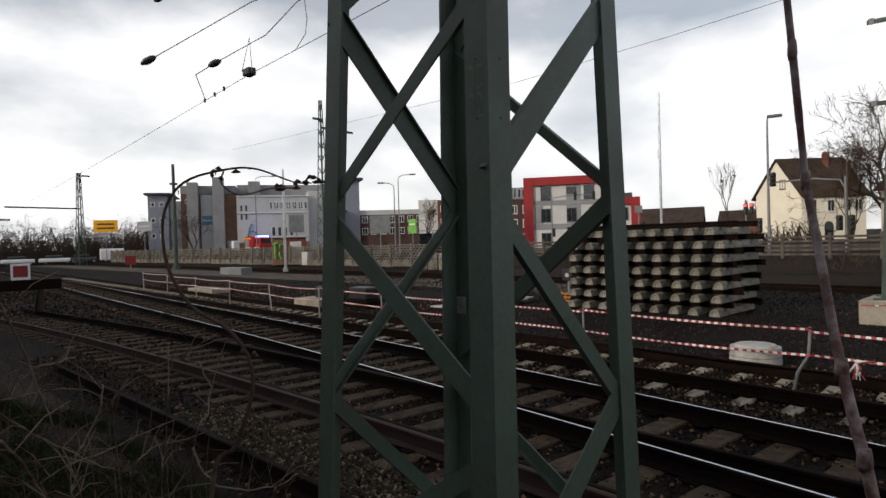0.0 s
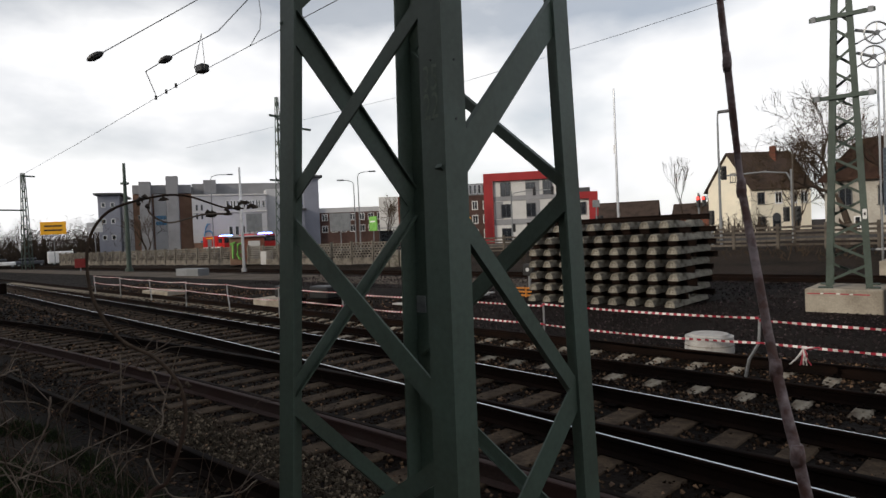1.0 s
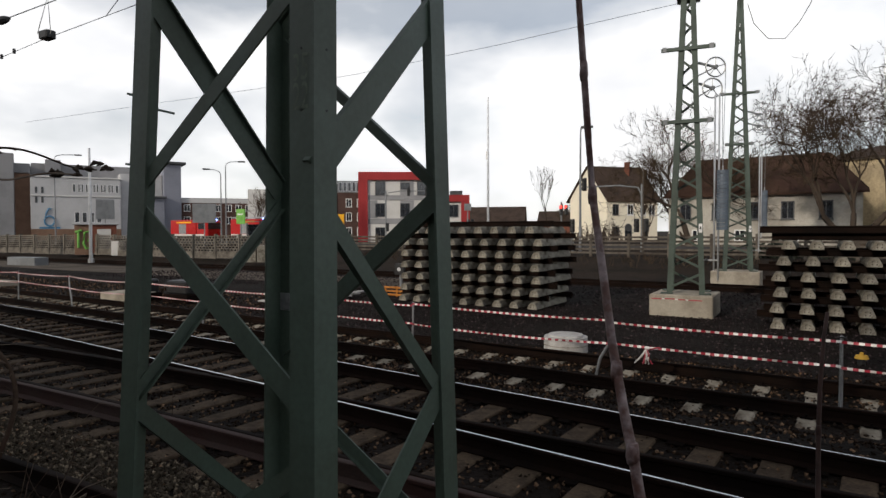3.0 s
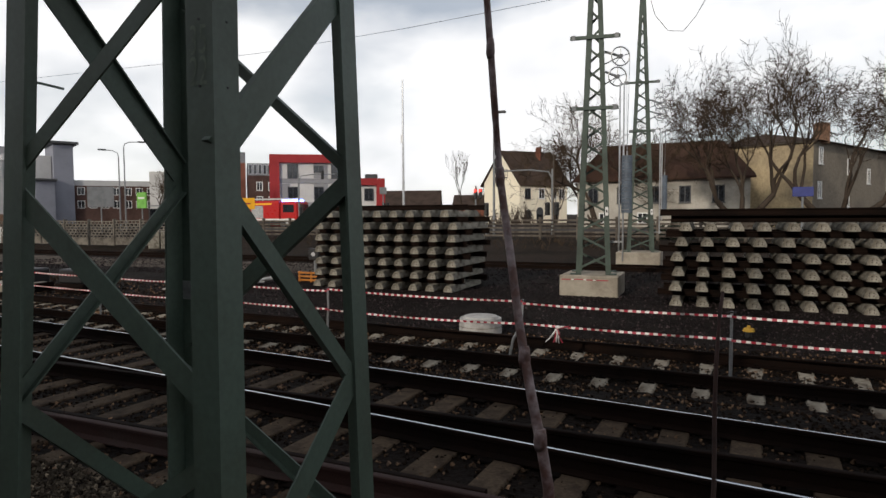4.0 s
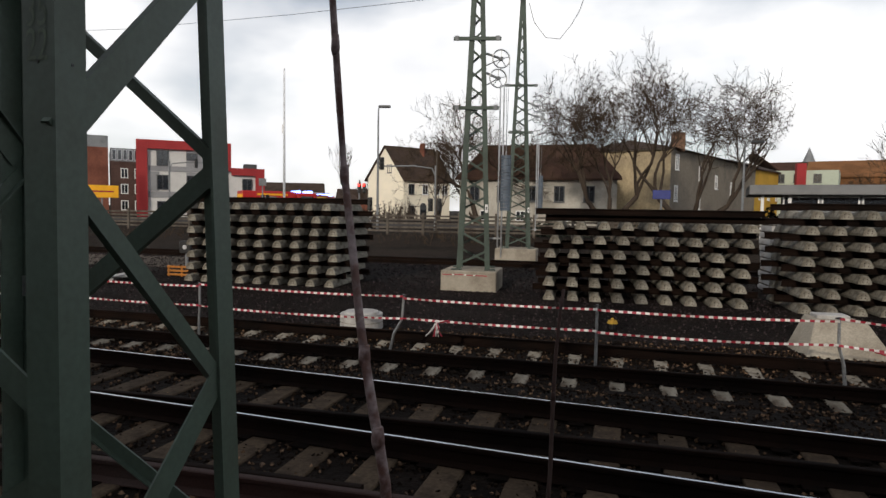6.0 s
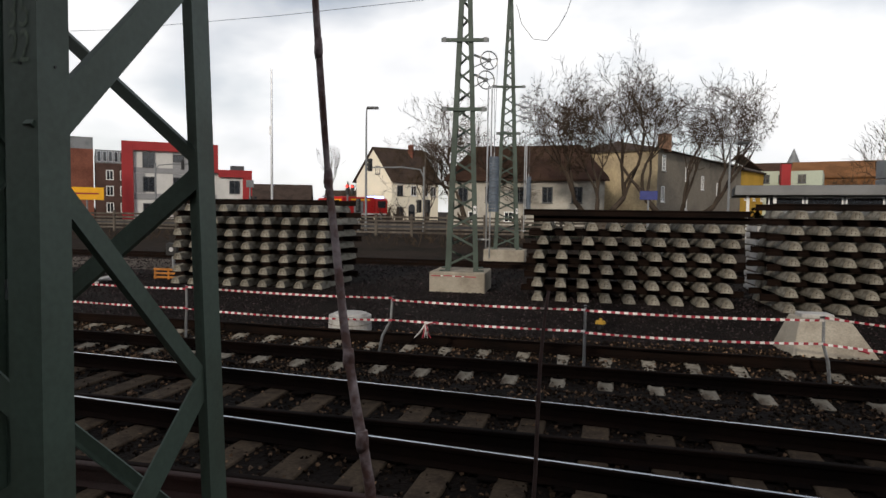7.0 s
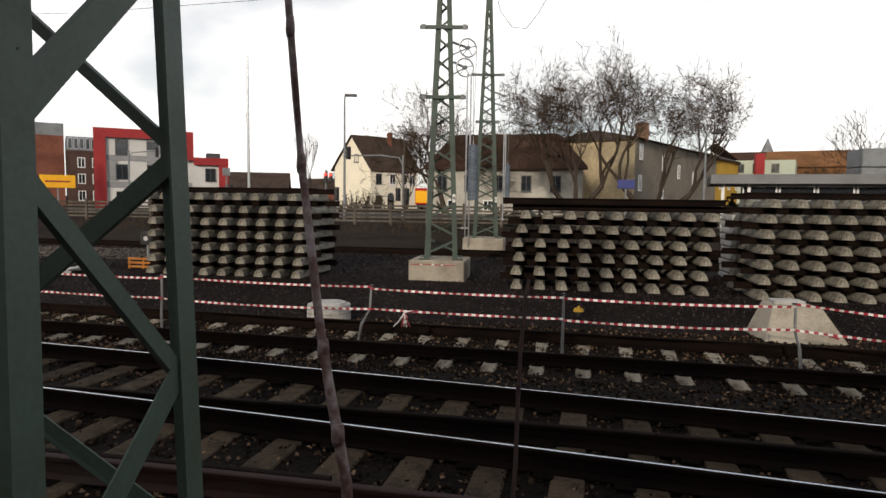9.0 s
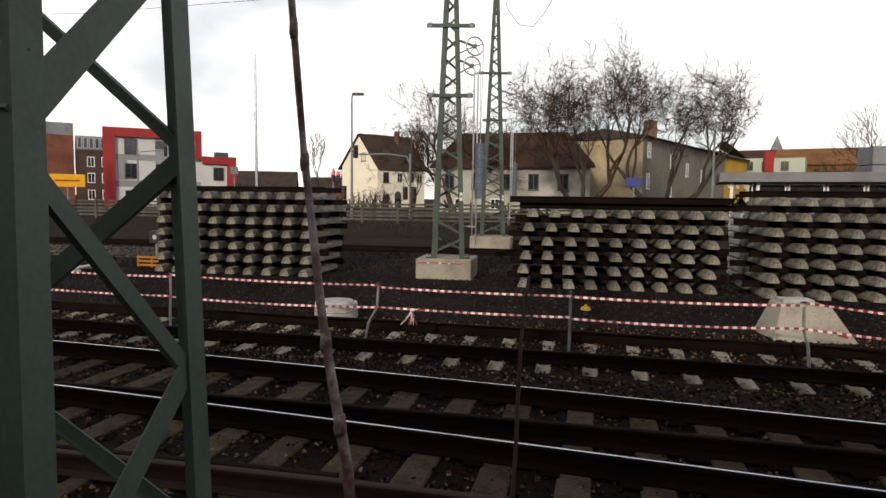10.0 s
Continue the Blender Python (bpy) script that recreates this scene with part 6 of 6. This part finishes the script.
LOOP = thing("bramble_cane", Matrix(), "long arching thorny bramble cane with shrivelled leaves", "bramble")
lp = [(-0.2, -4.6, 0.62), (-0.21, -4.58, 1.5), (-0.22, -4.56, 1.95), (-0.226, -4.52, 2.01), (-0.232, -4.49, 2.08), (-0.245, -4.49, 2.13), (-0.263, -4.512, 2.17), (-0.28, -4.55, 2.2), (-0.293, -4.572, 2.24), (-0.30, -4.582, 2.285), (-0.298, -4.58, 2.34), (-0.282, -4.558, 2.38), (-0.258, -4.51, 2.398), (-0.24, -4.47, 2.40), (-0.222, -4.42, 2.382), (-0.21, -4.395, 2.38)]
cane_line = smooth_line(lp)
part("cane", tube(bmesh.new(), cane_line, [0.0033 - 0.0023 * (k / (len(cane_line) - 1)) ** 1.5 for k in range(len(cane_line))], 8), BRAMBLE_DARK, LOOP, smooth=True)
part("side_cane", tube(bmesh.new(), smooth_line([(-0.258, -4.51, 2.398), (-0.262, -4.512, 2.378), (-0.25, -4.49, 2.362), (-0.232, -4.45, 2.372), (-0.215, -4.42, 2.372)]), 0.0014, 6), BRAMBLE, LOOP, smooth=True)
for k in range(26):
    i = random.randint(2, 14)
    a, b = Vector(lp[i]), Vector(lp[i + 1])
    p = a + (b - a) * random.random()
    dr = Vector((random.uniform(-1, 1), random.uniform(-1, 1), random.uniform(-1, 1))).normalized() * 0.008
    part("thorn", cyl(bmesh.new(), p, p + dr, 0.0014, 0.0003, n=4), BRAMBLE, LOOP)
for c, n in (((-0.213, -4.40, 2.381), 9), ((-0.225, -4.425, 2.372), 7), ((-0.259, -4.512, 2.39), 5), ((-0.25, -4.49, 2.13), 6)):
    for k in range(n):
        q = Vector(c) + Vector((random.uniform(-0.014, 0.014), random.uniform(-0.02, 0.02), random.uniform(-0.006, 0.006)))
        dr = Vector((random.uniform(-1, 1), random.uniform(-1, 1), random.uniform(-0.4, 0.4))).normalized() * random.uniform(0.006, 0.014)
        part("shrivelled_leaf", tube(bmesh.new(), [q, q + dr * 0.5 + Vector((0, 0, 0.002)), q + dr], [0.0008, 0.0035, 0.0008], 5), BARK, LOOP, "shrivelled dark leaf")


# single canes that stand out before the tangle
for pts in (
    [(-0.689, -4.718, 2.202), (-0.713, -4.689, 2.138), (-0.732, -4.665, 2.059), (-0.75, -4.644, 1.995), (-0.764, -4.622, 1.928), (-0.773, -4.597, 1.853), (-0.786, -4.582, 1.796)],
    [(-0.512, -4.75, 2.013), (-0.517, -4.727, 1.979), (-0.517, -4.705, 1.934), (-0.522, -4.692, 1.902)],
    [(-1.114, -4.451, 1.949), (-1.089, -4.463, 1.897), (-1.068, -4.487, 1.861), (-1.049, -4.516, 1.827), (-1.029, -4.541, 1.802), (-1.015, -4.572, 1.792), (-1.001, -4.611, 1.779)],
    [(-1.252, -4.642, 1.925), (-1.317, -4.573, 1.916), (-1.376, -4.483, 1.907), (-1.431, -4.408, 1.88), (-1.484, -4.345, 1.832)],
    [(-1.052, -4.672, 1.934), (-1.071, -4.613, 1.875), (-1.086, -4.549, 1.82), (-1.088, -4.464, 1.752), (-1.107, -4.41, 1.72), (-1.147, -4.386, 1.732)],
    [(-1.278, -4.489, 1.72), (-1.388, -4.384, 1.697), (-1.495, -4.257, 1.694), (-1.589, -4.106, 1.692)],
    [(-1.597, -4.228, 1.582), (-1.712, -4.128, 1.584), (-1.798, -3.985, 1.553), (-1.888, -3.849, 1.539)],
    [(-0.882, -4.346, 2.027), (-0.842, -4.319, 2.017), (-0.8, -4.309, 1.967), (-0.768, -4.332, 1.913), (-0.748, -4.362, 1.896)],
    [(-0.742, -4.379, 1.854), (-0.74, -4.361, 1.802), (-0.734, -4.331, 1.761), (-0.718, -4.266, 1.735), (-0.703, -4.197, 1.729), (-0.705, -4.146, 1.743)],
    [(-1.454, -4.167, 1.972), (-1.44, -4.17, 1.884), (-1.422, -4.185, 1.781)],
    [(-1.141, -4.504, 2.024), (-1.115, -4.55, 2.019), (-1.091, -4.599, 2.019), (-1.066, -4.632, 2.042)],
    [(-1.195, -4.409, 1.884), (-1.145, -4.368, 1.958), (-1.08, -4.319, 1.983), (-1.012, -4.264, 2.023), (-0.948, -4.225, 2.065)],
    [(-1.233, -4.289, 1.756), (-1.212, -4.281, 1.697), (-1.201, -4.282, 1.665)],
    [(-0.798, -4.597, 1.822), (-0.789, -4.597, 1.796)],
):
    cn = thing("bramble_shoot", Matrix(), "bare crooked bramble shoot on the bank", "bramble", "bramble shoots")
    n, fine = len(pts), []
    for i in range(n - 1):
        for k in range(4):
            fine.append(Vector(pts[i]).lerp(Vector(pts[i + 1]), k / 4) + Vector((random.uniform(-1, 1), random.uniform(-1, 1), random.uniform(-1, 1))) * 0.002)
    fine.append(Vector(pts[-1]))
    thick = 0.0026 if pts[0][2] < 2.05 else 0.0019
    part("stalk", tube(bmesh.new(), fine, [thick * (1 - 0.5 * i / len(fine)) for i in range(len(fine))], 6), BRAMBLE, cn, smooth=True)
    low = Vector(min((pts[0], pts[-1]), key=lambda p: p[2]))
    part("root_end", tube(bmesh.new(), smooth_line([low, low + Vector((-0.16, 0.05, -0.12)), low + Vector((-0.36, 0.12, -0.4)), Vector((low.x - 0.5, low.y + 0.2, ground_z(low.x - 0.5, low.y + 0.2) - 0.02))]), 0.0015, 6), BRAMBLE, cn, smooth=True)
    for k in range(5):
        p = fine[random.randint(1, len(fine) - 2)]
        dr = Vector((random.uniform(-1, 1), random.uniform(-1, 1), random.uniform(-0.3, 1))).normalized() * random.uniform(0.05, 0.14)
        part("side_twig", tube(bmesh.new(), [p, p + dr * 0.5 + Vector((0, 0, 0.012)), p + dr], [0.0013, 0.001, 0.0006], 5), BRAMBLE, cn)


def bramble_bank():
    """Tangled canes and grass on the bank."""
    rng = np.random.default_rng(7)
    segs = []
    for n in range(150):
        x, y = rng.uniform(-7.5, -0.9), rng.uniform(-4.9, -3.0)
        if x > -1.9 and y > -4.2:
            continue
        p = np.array([x, y, ground_z(x, y)])
        a = rng.uniform(0, math.tau)
        lean = np.array([math.cos(a), math.sin(a), 0]) * rng.uniform(0.5, 1.6)
        tall, steps = rng.uniform(0.25, 1.15) * (0.8 if x > -3 else 1.0), 12
        r = rng.uniform(0.0015, 0.0045)
        prev = p
        wob = np.cumsum(rng.normal(0, 0.022, (steps + 1, 3)), 0)
        for k in range(1, steps + 1):
            s = k / steps
            q = p + lean * s * 0.8 + np.array([0, 0, tall * math.sin(min(s * 1.25, 1.0) * math.pi * 0.62 + 0.0) * 1.05 - 0.25 * s * s * tall]) + wob[k]
            segs.append((*prev, *q, r * (1.05 - 0.8 * s), r * (1.05 - 0.8 * (s + 1 / steps))))
            if k > 3 and rng.random() < 0.4:
                e = q + rng.normal(0, 0.09, 3)
                segs.append((*q, *e, r * 0.5, r * 0.15))
            prev = q
    tagged(tubes_mesh("bramble_thicket", segs, 5, BRAMBLE_DARK), "tangle of bare brown bramble canes on the bank", "brambles", kind="stuff")
    blades = []
    for n in range(26000):
        x, y = rng.uniform(-8, 1.5), rng.uniform(-5.2, -2.75)
        if noise.noise((x * 1.3, y * 1.3, 4)) < -0.12:
            continue
        z = ground_z(x, y) - 0.01
        h, b = rng.uniform(0.04, 0.16), rng.normal(0, 0.05, 2)
        blades.append((x, y, z, x + b[0] * 0.5, y + b[1] * 0.5, z + h * 0.6, 0.0035, 0.0025))
        blades.append((x + b[0] * 0.5, y + b[1] * 0.5, z + h * 0.6, x + b[0] * 1.6, y + b[1] * 1.6, z + h, 0.0025, 0.0004))
    tagged(tubes_mesh("bank_grass", blades, 3, GRASS), "short winter grass on the bank", "grass", kind="stuff")


bramble_bank()


# ---- overhead wires ----
def wire(name, pts, r, label, material=None):
    e = thing(name, Matrix(), label, "overhead wire", "overhead wires")
    part("cable", tube(bmesh.new(), pts, r, 5), material or BLACK, e)
    return e


def insulator(parent, a, b):
    a, b = Vector(a), Vector(b)
    d = b - a
    part("insulator", tube(bmesh.new(), [a, a + d * 0.12, a + d * 0.3, a + d * 0.5, a + d * 0.7, a + d * 0.88, b], [0.015, 0.045, 0.07, 0.075, 0.07, 0.045, 0.015], 8), BLACK, parent, "dark ribbed insulator")


w = wire("contact_wire", [(4.0, 0.3, 6.25), (-7.2, 1.54, 6.2), (-12.63, 1.85, 6.2), (-16.55, 2.2, 6.2), (-24.9, 2.95, 6.2), (-60, 5.9, 6.25), (-120, 10.5, 6.3)], 0.007, "black contact wire over the near track")
part("clamp", box(bmesh.new(), (-12.75, 1.75, 6.17), (-12.45, 1.95, 6.34), bevel=0.02), BLACK, w)
for x, y in ((-14.2, 1.98), (-14.9, 2.05), (-15.7, 2.13)):
    part("dropper_clip", cyl(bmesh.new(), (x, y, 6.16), (x, y, 6.26), 0.03, n=6), BLACK, w)
w = wire("stay_wire", [(-10.3, 2.3, 7.75), (-11.02, 1.15, 7.22), (-12.16, -0.49, 6.0)], 0.010, "black stay wire ending in an insulator")
insulator(w, (-12.08, -0.38, 6.08), (-12.26, -0.62, 5.92))
w = wire("stay_wire", [(-9.9, 2.9, 7.9), (-10.57, 1.92, 7.28), (-11.05, 1.45, 6.62), (-11.69, 0.65, 6.05), (-12.0, 0.36, 5.82), (-15.6, 2.11, 6.2)], 0.010, "black stay wire with a hanging end")
insulator(w, (-11.62, 0.74, 6.10), (-11.78, 0.53, 5.98))
w = wire("suspension_loop", [(-10.45, 2.02, 7.3), (-10.38, 2.02, 6.9), (-10.42, 2.0, 6.6), (-10.75, 1.95, 6.33)], 0.008, "thin wire loop hanging from the stay")
w = wire("hanger_triangle", [(-11.3, 1.25, 5.9), (-11.42, 1.27, 6.62), (-11.5, 1.12, 5.9)], 0.008, "thin wire hanger over the contact wire")
w = wire("stay_wire", [(-11.2, -0.1, 7.75), (-11.9, -0.35, 7.2)], 0.010, "short stay wire with an insulator")
insulator(w, (-11.82, -0.3, 7.25), (-11.98, -0.42, 7.12))
wire("messenger_wire", [(30, 25.2, 14.2), (-2.0, 24.4, 12.55), (-13.3, 24.1, 11.86), (-22.8, 24.0, 11.54), (-60, 24.0, 12.2)], 0.012, "thin catenary wire over the far track")
wire("slack_cable", [(-1.75, 24.4, 11.9), (-1.5, 24.3, 11.0), (-0.95, 24.2, 10.25), (-0.32, 24.1, 10.13), (0.18, 24.0, 10.7), (0.54, 23.9, 11.3), (0.9, 23.8, 12.4)], 0.016, "slack cable looping off a mast")


def distant_mast(x, y, top, arm):
    e = thing("catenary_mast", pose(x, y, 0.1, 0, 0, 10), "distant grey-green lattice mast with a side arm", "catenary mast", "catenary masts")
    lattice(e, lambda z: 0.55 - 0.025 * z, 0.0, top, 0.1, 1.25, 0.12, 0.07, GREEN_FAR)
    for z, w in arm:
        part("side_arm", box(bmesh.new(), (-0.08, -abs(w) if w < 0 else 0, z - 0.1), (0.08, 0 if w < 0 else w, z + 0.1)), GREEN_FAR, e)


distant_mast(-96.5, 18.7, 13.0, ((8.0, -9.0), (12.6, 1.5)))
distant_mast(-98.5, 9.0, 9.8, ((6.5, 2.0),))
distant_mast(-52.2, 29.6, 16.5, ((8.3, -1.3), (13.8, 4.5), (14.6, -1.0)))


# ---- vehicles ----
def wheels(e, xs, half, r=0.5):
    for x in xs:
        for s in (-1, 1):
            w = part("wheel", cyl(bmesh.new(), (x, s * half - 0.14 * s, r), (x, s * half + 0.02 * s, r), r, n=18), RUBBER, e)
            part("rim", cyl(bmesh.new(), (x, s * half + 0.021 * s, r), (x, s * half + 0.03 * s, r), r * 0.55, n=14), GALV, w)


def fire_engine(name, label, ladder):
    e = thing(name, pose(-105, 44, 0.93), label, "fire engine", "fire engines")
    part("body", box(bmesh.new(), (-4.0, -1.25, 0.65), (1.5, 1.25, 2.95), bevel=0.08), FIRE_RED, e)
    part("cab", box(bmesh.new(), (1.55, -1.22, 0.6), (3.9, 1.22, 2.85), bevel=0.18), FIRE_RED, e)
    part("chassis", box(bmesh.new(), (-4.0, -0.9, 0.4), (3.7, 0.9, 0.64)), BLACK, e)
    part("windscreen", box(bmesh.new(), (3.88, -1.05, 1.65), (3.93, 1.05, 2.55), bevel=0.01), GLASS, e)
    for s in (-1, 1):
        part("side_window", box(bmesh.new(), (2.0, s * 1.225 - 0.01, 1.65), (3.4, s * 1.225 + 0.01, 2.5)), GLASS, e)
        for k in range(3):
            part("locker", box(bmesh.new(), (-3.8 + 1.7 * k, s * 1.255 - 0.01, 1.0), (-2.25 + 1.7 * k, s * 1.255 + 0.01, 2.4), bevel=0.008), GALV if k == 1 else FIRE_RED, e)
        part("stripe", box(bmesh.new(), (-3.9, s * 1.275 - 0.005, 0.75), (3.5, s * 1.275 + 0.005, 0.95)), TAPE_WHITE, e)
        part("lettering_bar", box(bmesh.new(), (-2.6, s * 1.275 - 0.005, 2.5), (0.6, s * 1.275 + 0.005, 2.7)), YELLOW, e)
    for x in (1.9, 3.2):
        part("beacon", box(bmesh.new(), (x - 0.25, -0.9, 2.86), (x + 0.25, 0.9, 3.08), bevel=0.05), BLUE_LAMP, e, "lit blue beacon")
    if ladder:
        for y in (-0.35, 0.35):
            part("ladder_rail", box(bmesh.new(), (-4.6, y - 0.05, 3.1), (3.6, y + 0.05, 3.25)), ALU, e)
        for k in range(14):
            part("rung", cyl(bmesh.new(), (-4.4 + 0.58 * k, -0.35, 3.17), (-4.4 + 0.58 * k, 0.35, 3.17), 0.025, n=6), ALU, e)
    part("rear_chevron", box(bmesh.new(), (-4.03, -1.1, 0.9), (-4.005, 1.1, 2.6)), YELLOW, e, "yellow rear chevron panel")
    wheels(e, (-2.6, 2.6), 1.2)
    return e


def van(x, y, z, label, material, high=True):
    e = thing("van" if high else "car", pose(x, y, z), label, "van" if high else "car", "road vehicles")
    h = 2.3 if high else 1.45
    part("body", box(bmesh.new(), (-2.4, -0.95, 0.35), (1.3 if high else 2.0, 0.95, h if high else 0.95), bevel=0.12), material, e)
    if high:
        part("nose", box(bmesh.new(), (1.31, -0.93, 0.35), (2.5, 0.93, 1.25), bevel=0.15), material, e)
        part("windscreen", box(bmesh.new(), (1.31, -0.85, 1.3), (1.7, 0.85, 2.1), bevel=0.1), GLASS, e)
    else:
        part("cabin", box(bmesh.new(), (-1.5, -0.8, 0.96), (1.0, 0.8, h), bevel=0.18), GLASS, e)
    wheels(e, (-1.5, 1.6), 0.86, 0.34)
    return e


LEAD = fire_engine("fire_engine", "red fire engine with lit blue beacons and ladder", True)
SECOND = fire_engine("fire_engine", "red fire engine with lit blue beacons", False)
VAN = van(-108, 46.5, 0.93, "white delivery van on the road behind the fence", CAR_WHITE)
for x, y, m, high, lab in ((-117.5, 15.0, CAR_WHITE, False, "white car waiting at the crossing"), (-117.0, 20.0, CAR_WHITE, False, "white car waiting at the crossing"), (-119.0, 24.5, CAR_DARK, False, "dark car on the crossing road"), (-115.5, 28.6, CAR_WHITE, True, "white van beside the fence")):
    c = van(x, y, 0.15, lab, m, high)
    c.rotation_euler = (0, 0, radians(75))


def motions():
    line = lambda x, y=44.0: pose(x, y, 0.93)
    walk(LEAD, [(t, pose(x, y, 1.05, 0, 0, a)) for t, x, y, a in ((0, -112, 53, 0), (1, -96, 53, 0), (2, -79.5, 53, 0), (3, -62, 53, 0), (4, -45, 53.2, 5), (4.6, -37, 55, 35), (5.2, -32.5, 60, 70), (6, -31.6, 68, 88), (7, -31.6, 80, 90), (8.5, -31.6, 98, 90), (10, -31.6, 118, 90))])
    walk(SECOND, [(t, pose(x, y, 1.06, 0, 0, a)) for t, x, y, a in ((0, -125, 53, 0), (1, -109.5, 53, 0), (2, -93.6, 53, 0), (3.5, -64.6, 53, 0), (4.5, -46.9, 53, 0), (5, -40.4, 53, 0), (5.5, -34, 53.2, 18), (6.2, -29.2, 58, 52), (7, -24.6, 69.5, 62), (7.5, -22.6, 74, 58), (8, -19.6, 76.5, 52), (8.6, -16.4, 80, 55), (9.2, -13.5, 86, 70), (10, -12, 95, 85))])
    walk(VAN, [(t, pose(x, 50.5, 1.05, 0, 0, 180)) for t, x in ((0, -117), (0.7, -122), (1.4, -127), (2, -133), (4, -150), (7, -178), (10, -206))])
    walk(LOOP, [(t, pose(dx * 0.7, dx * 0.72, dz)) for t, dx, dz in ((0, 0, 0), (0.5, -0.012, -0.01), (1, -0.03, -0.028), (1.5, -0.03, -0.02), (2, -0.02, -0.005), (4, 0, 0), (7, -0.01, 0), (10, 0, 0))])


motions()
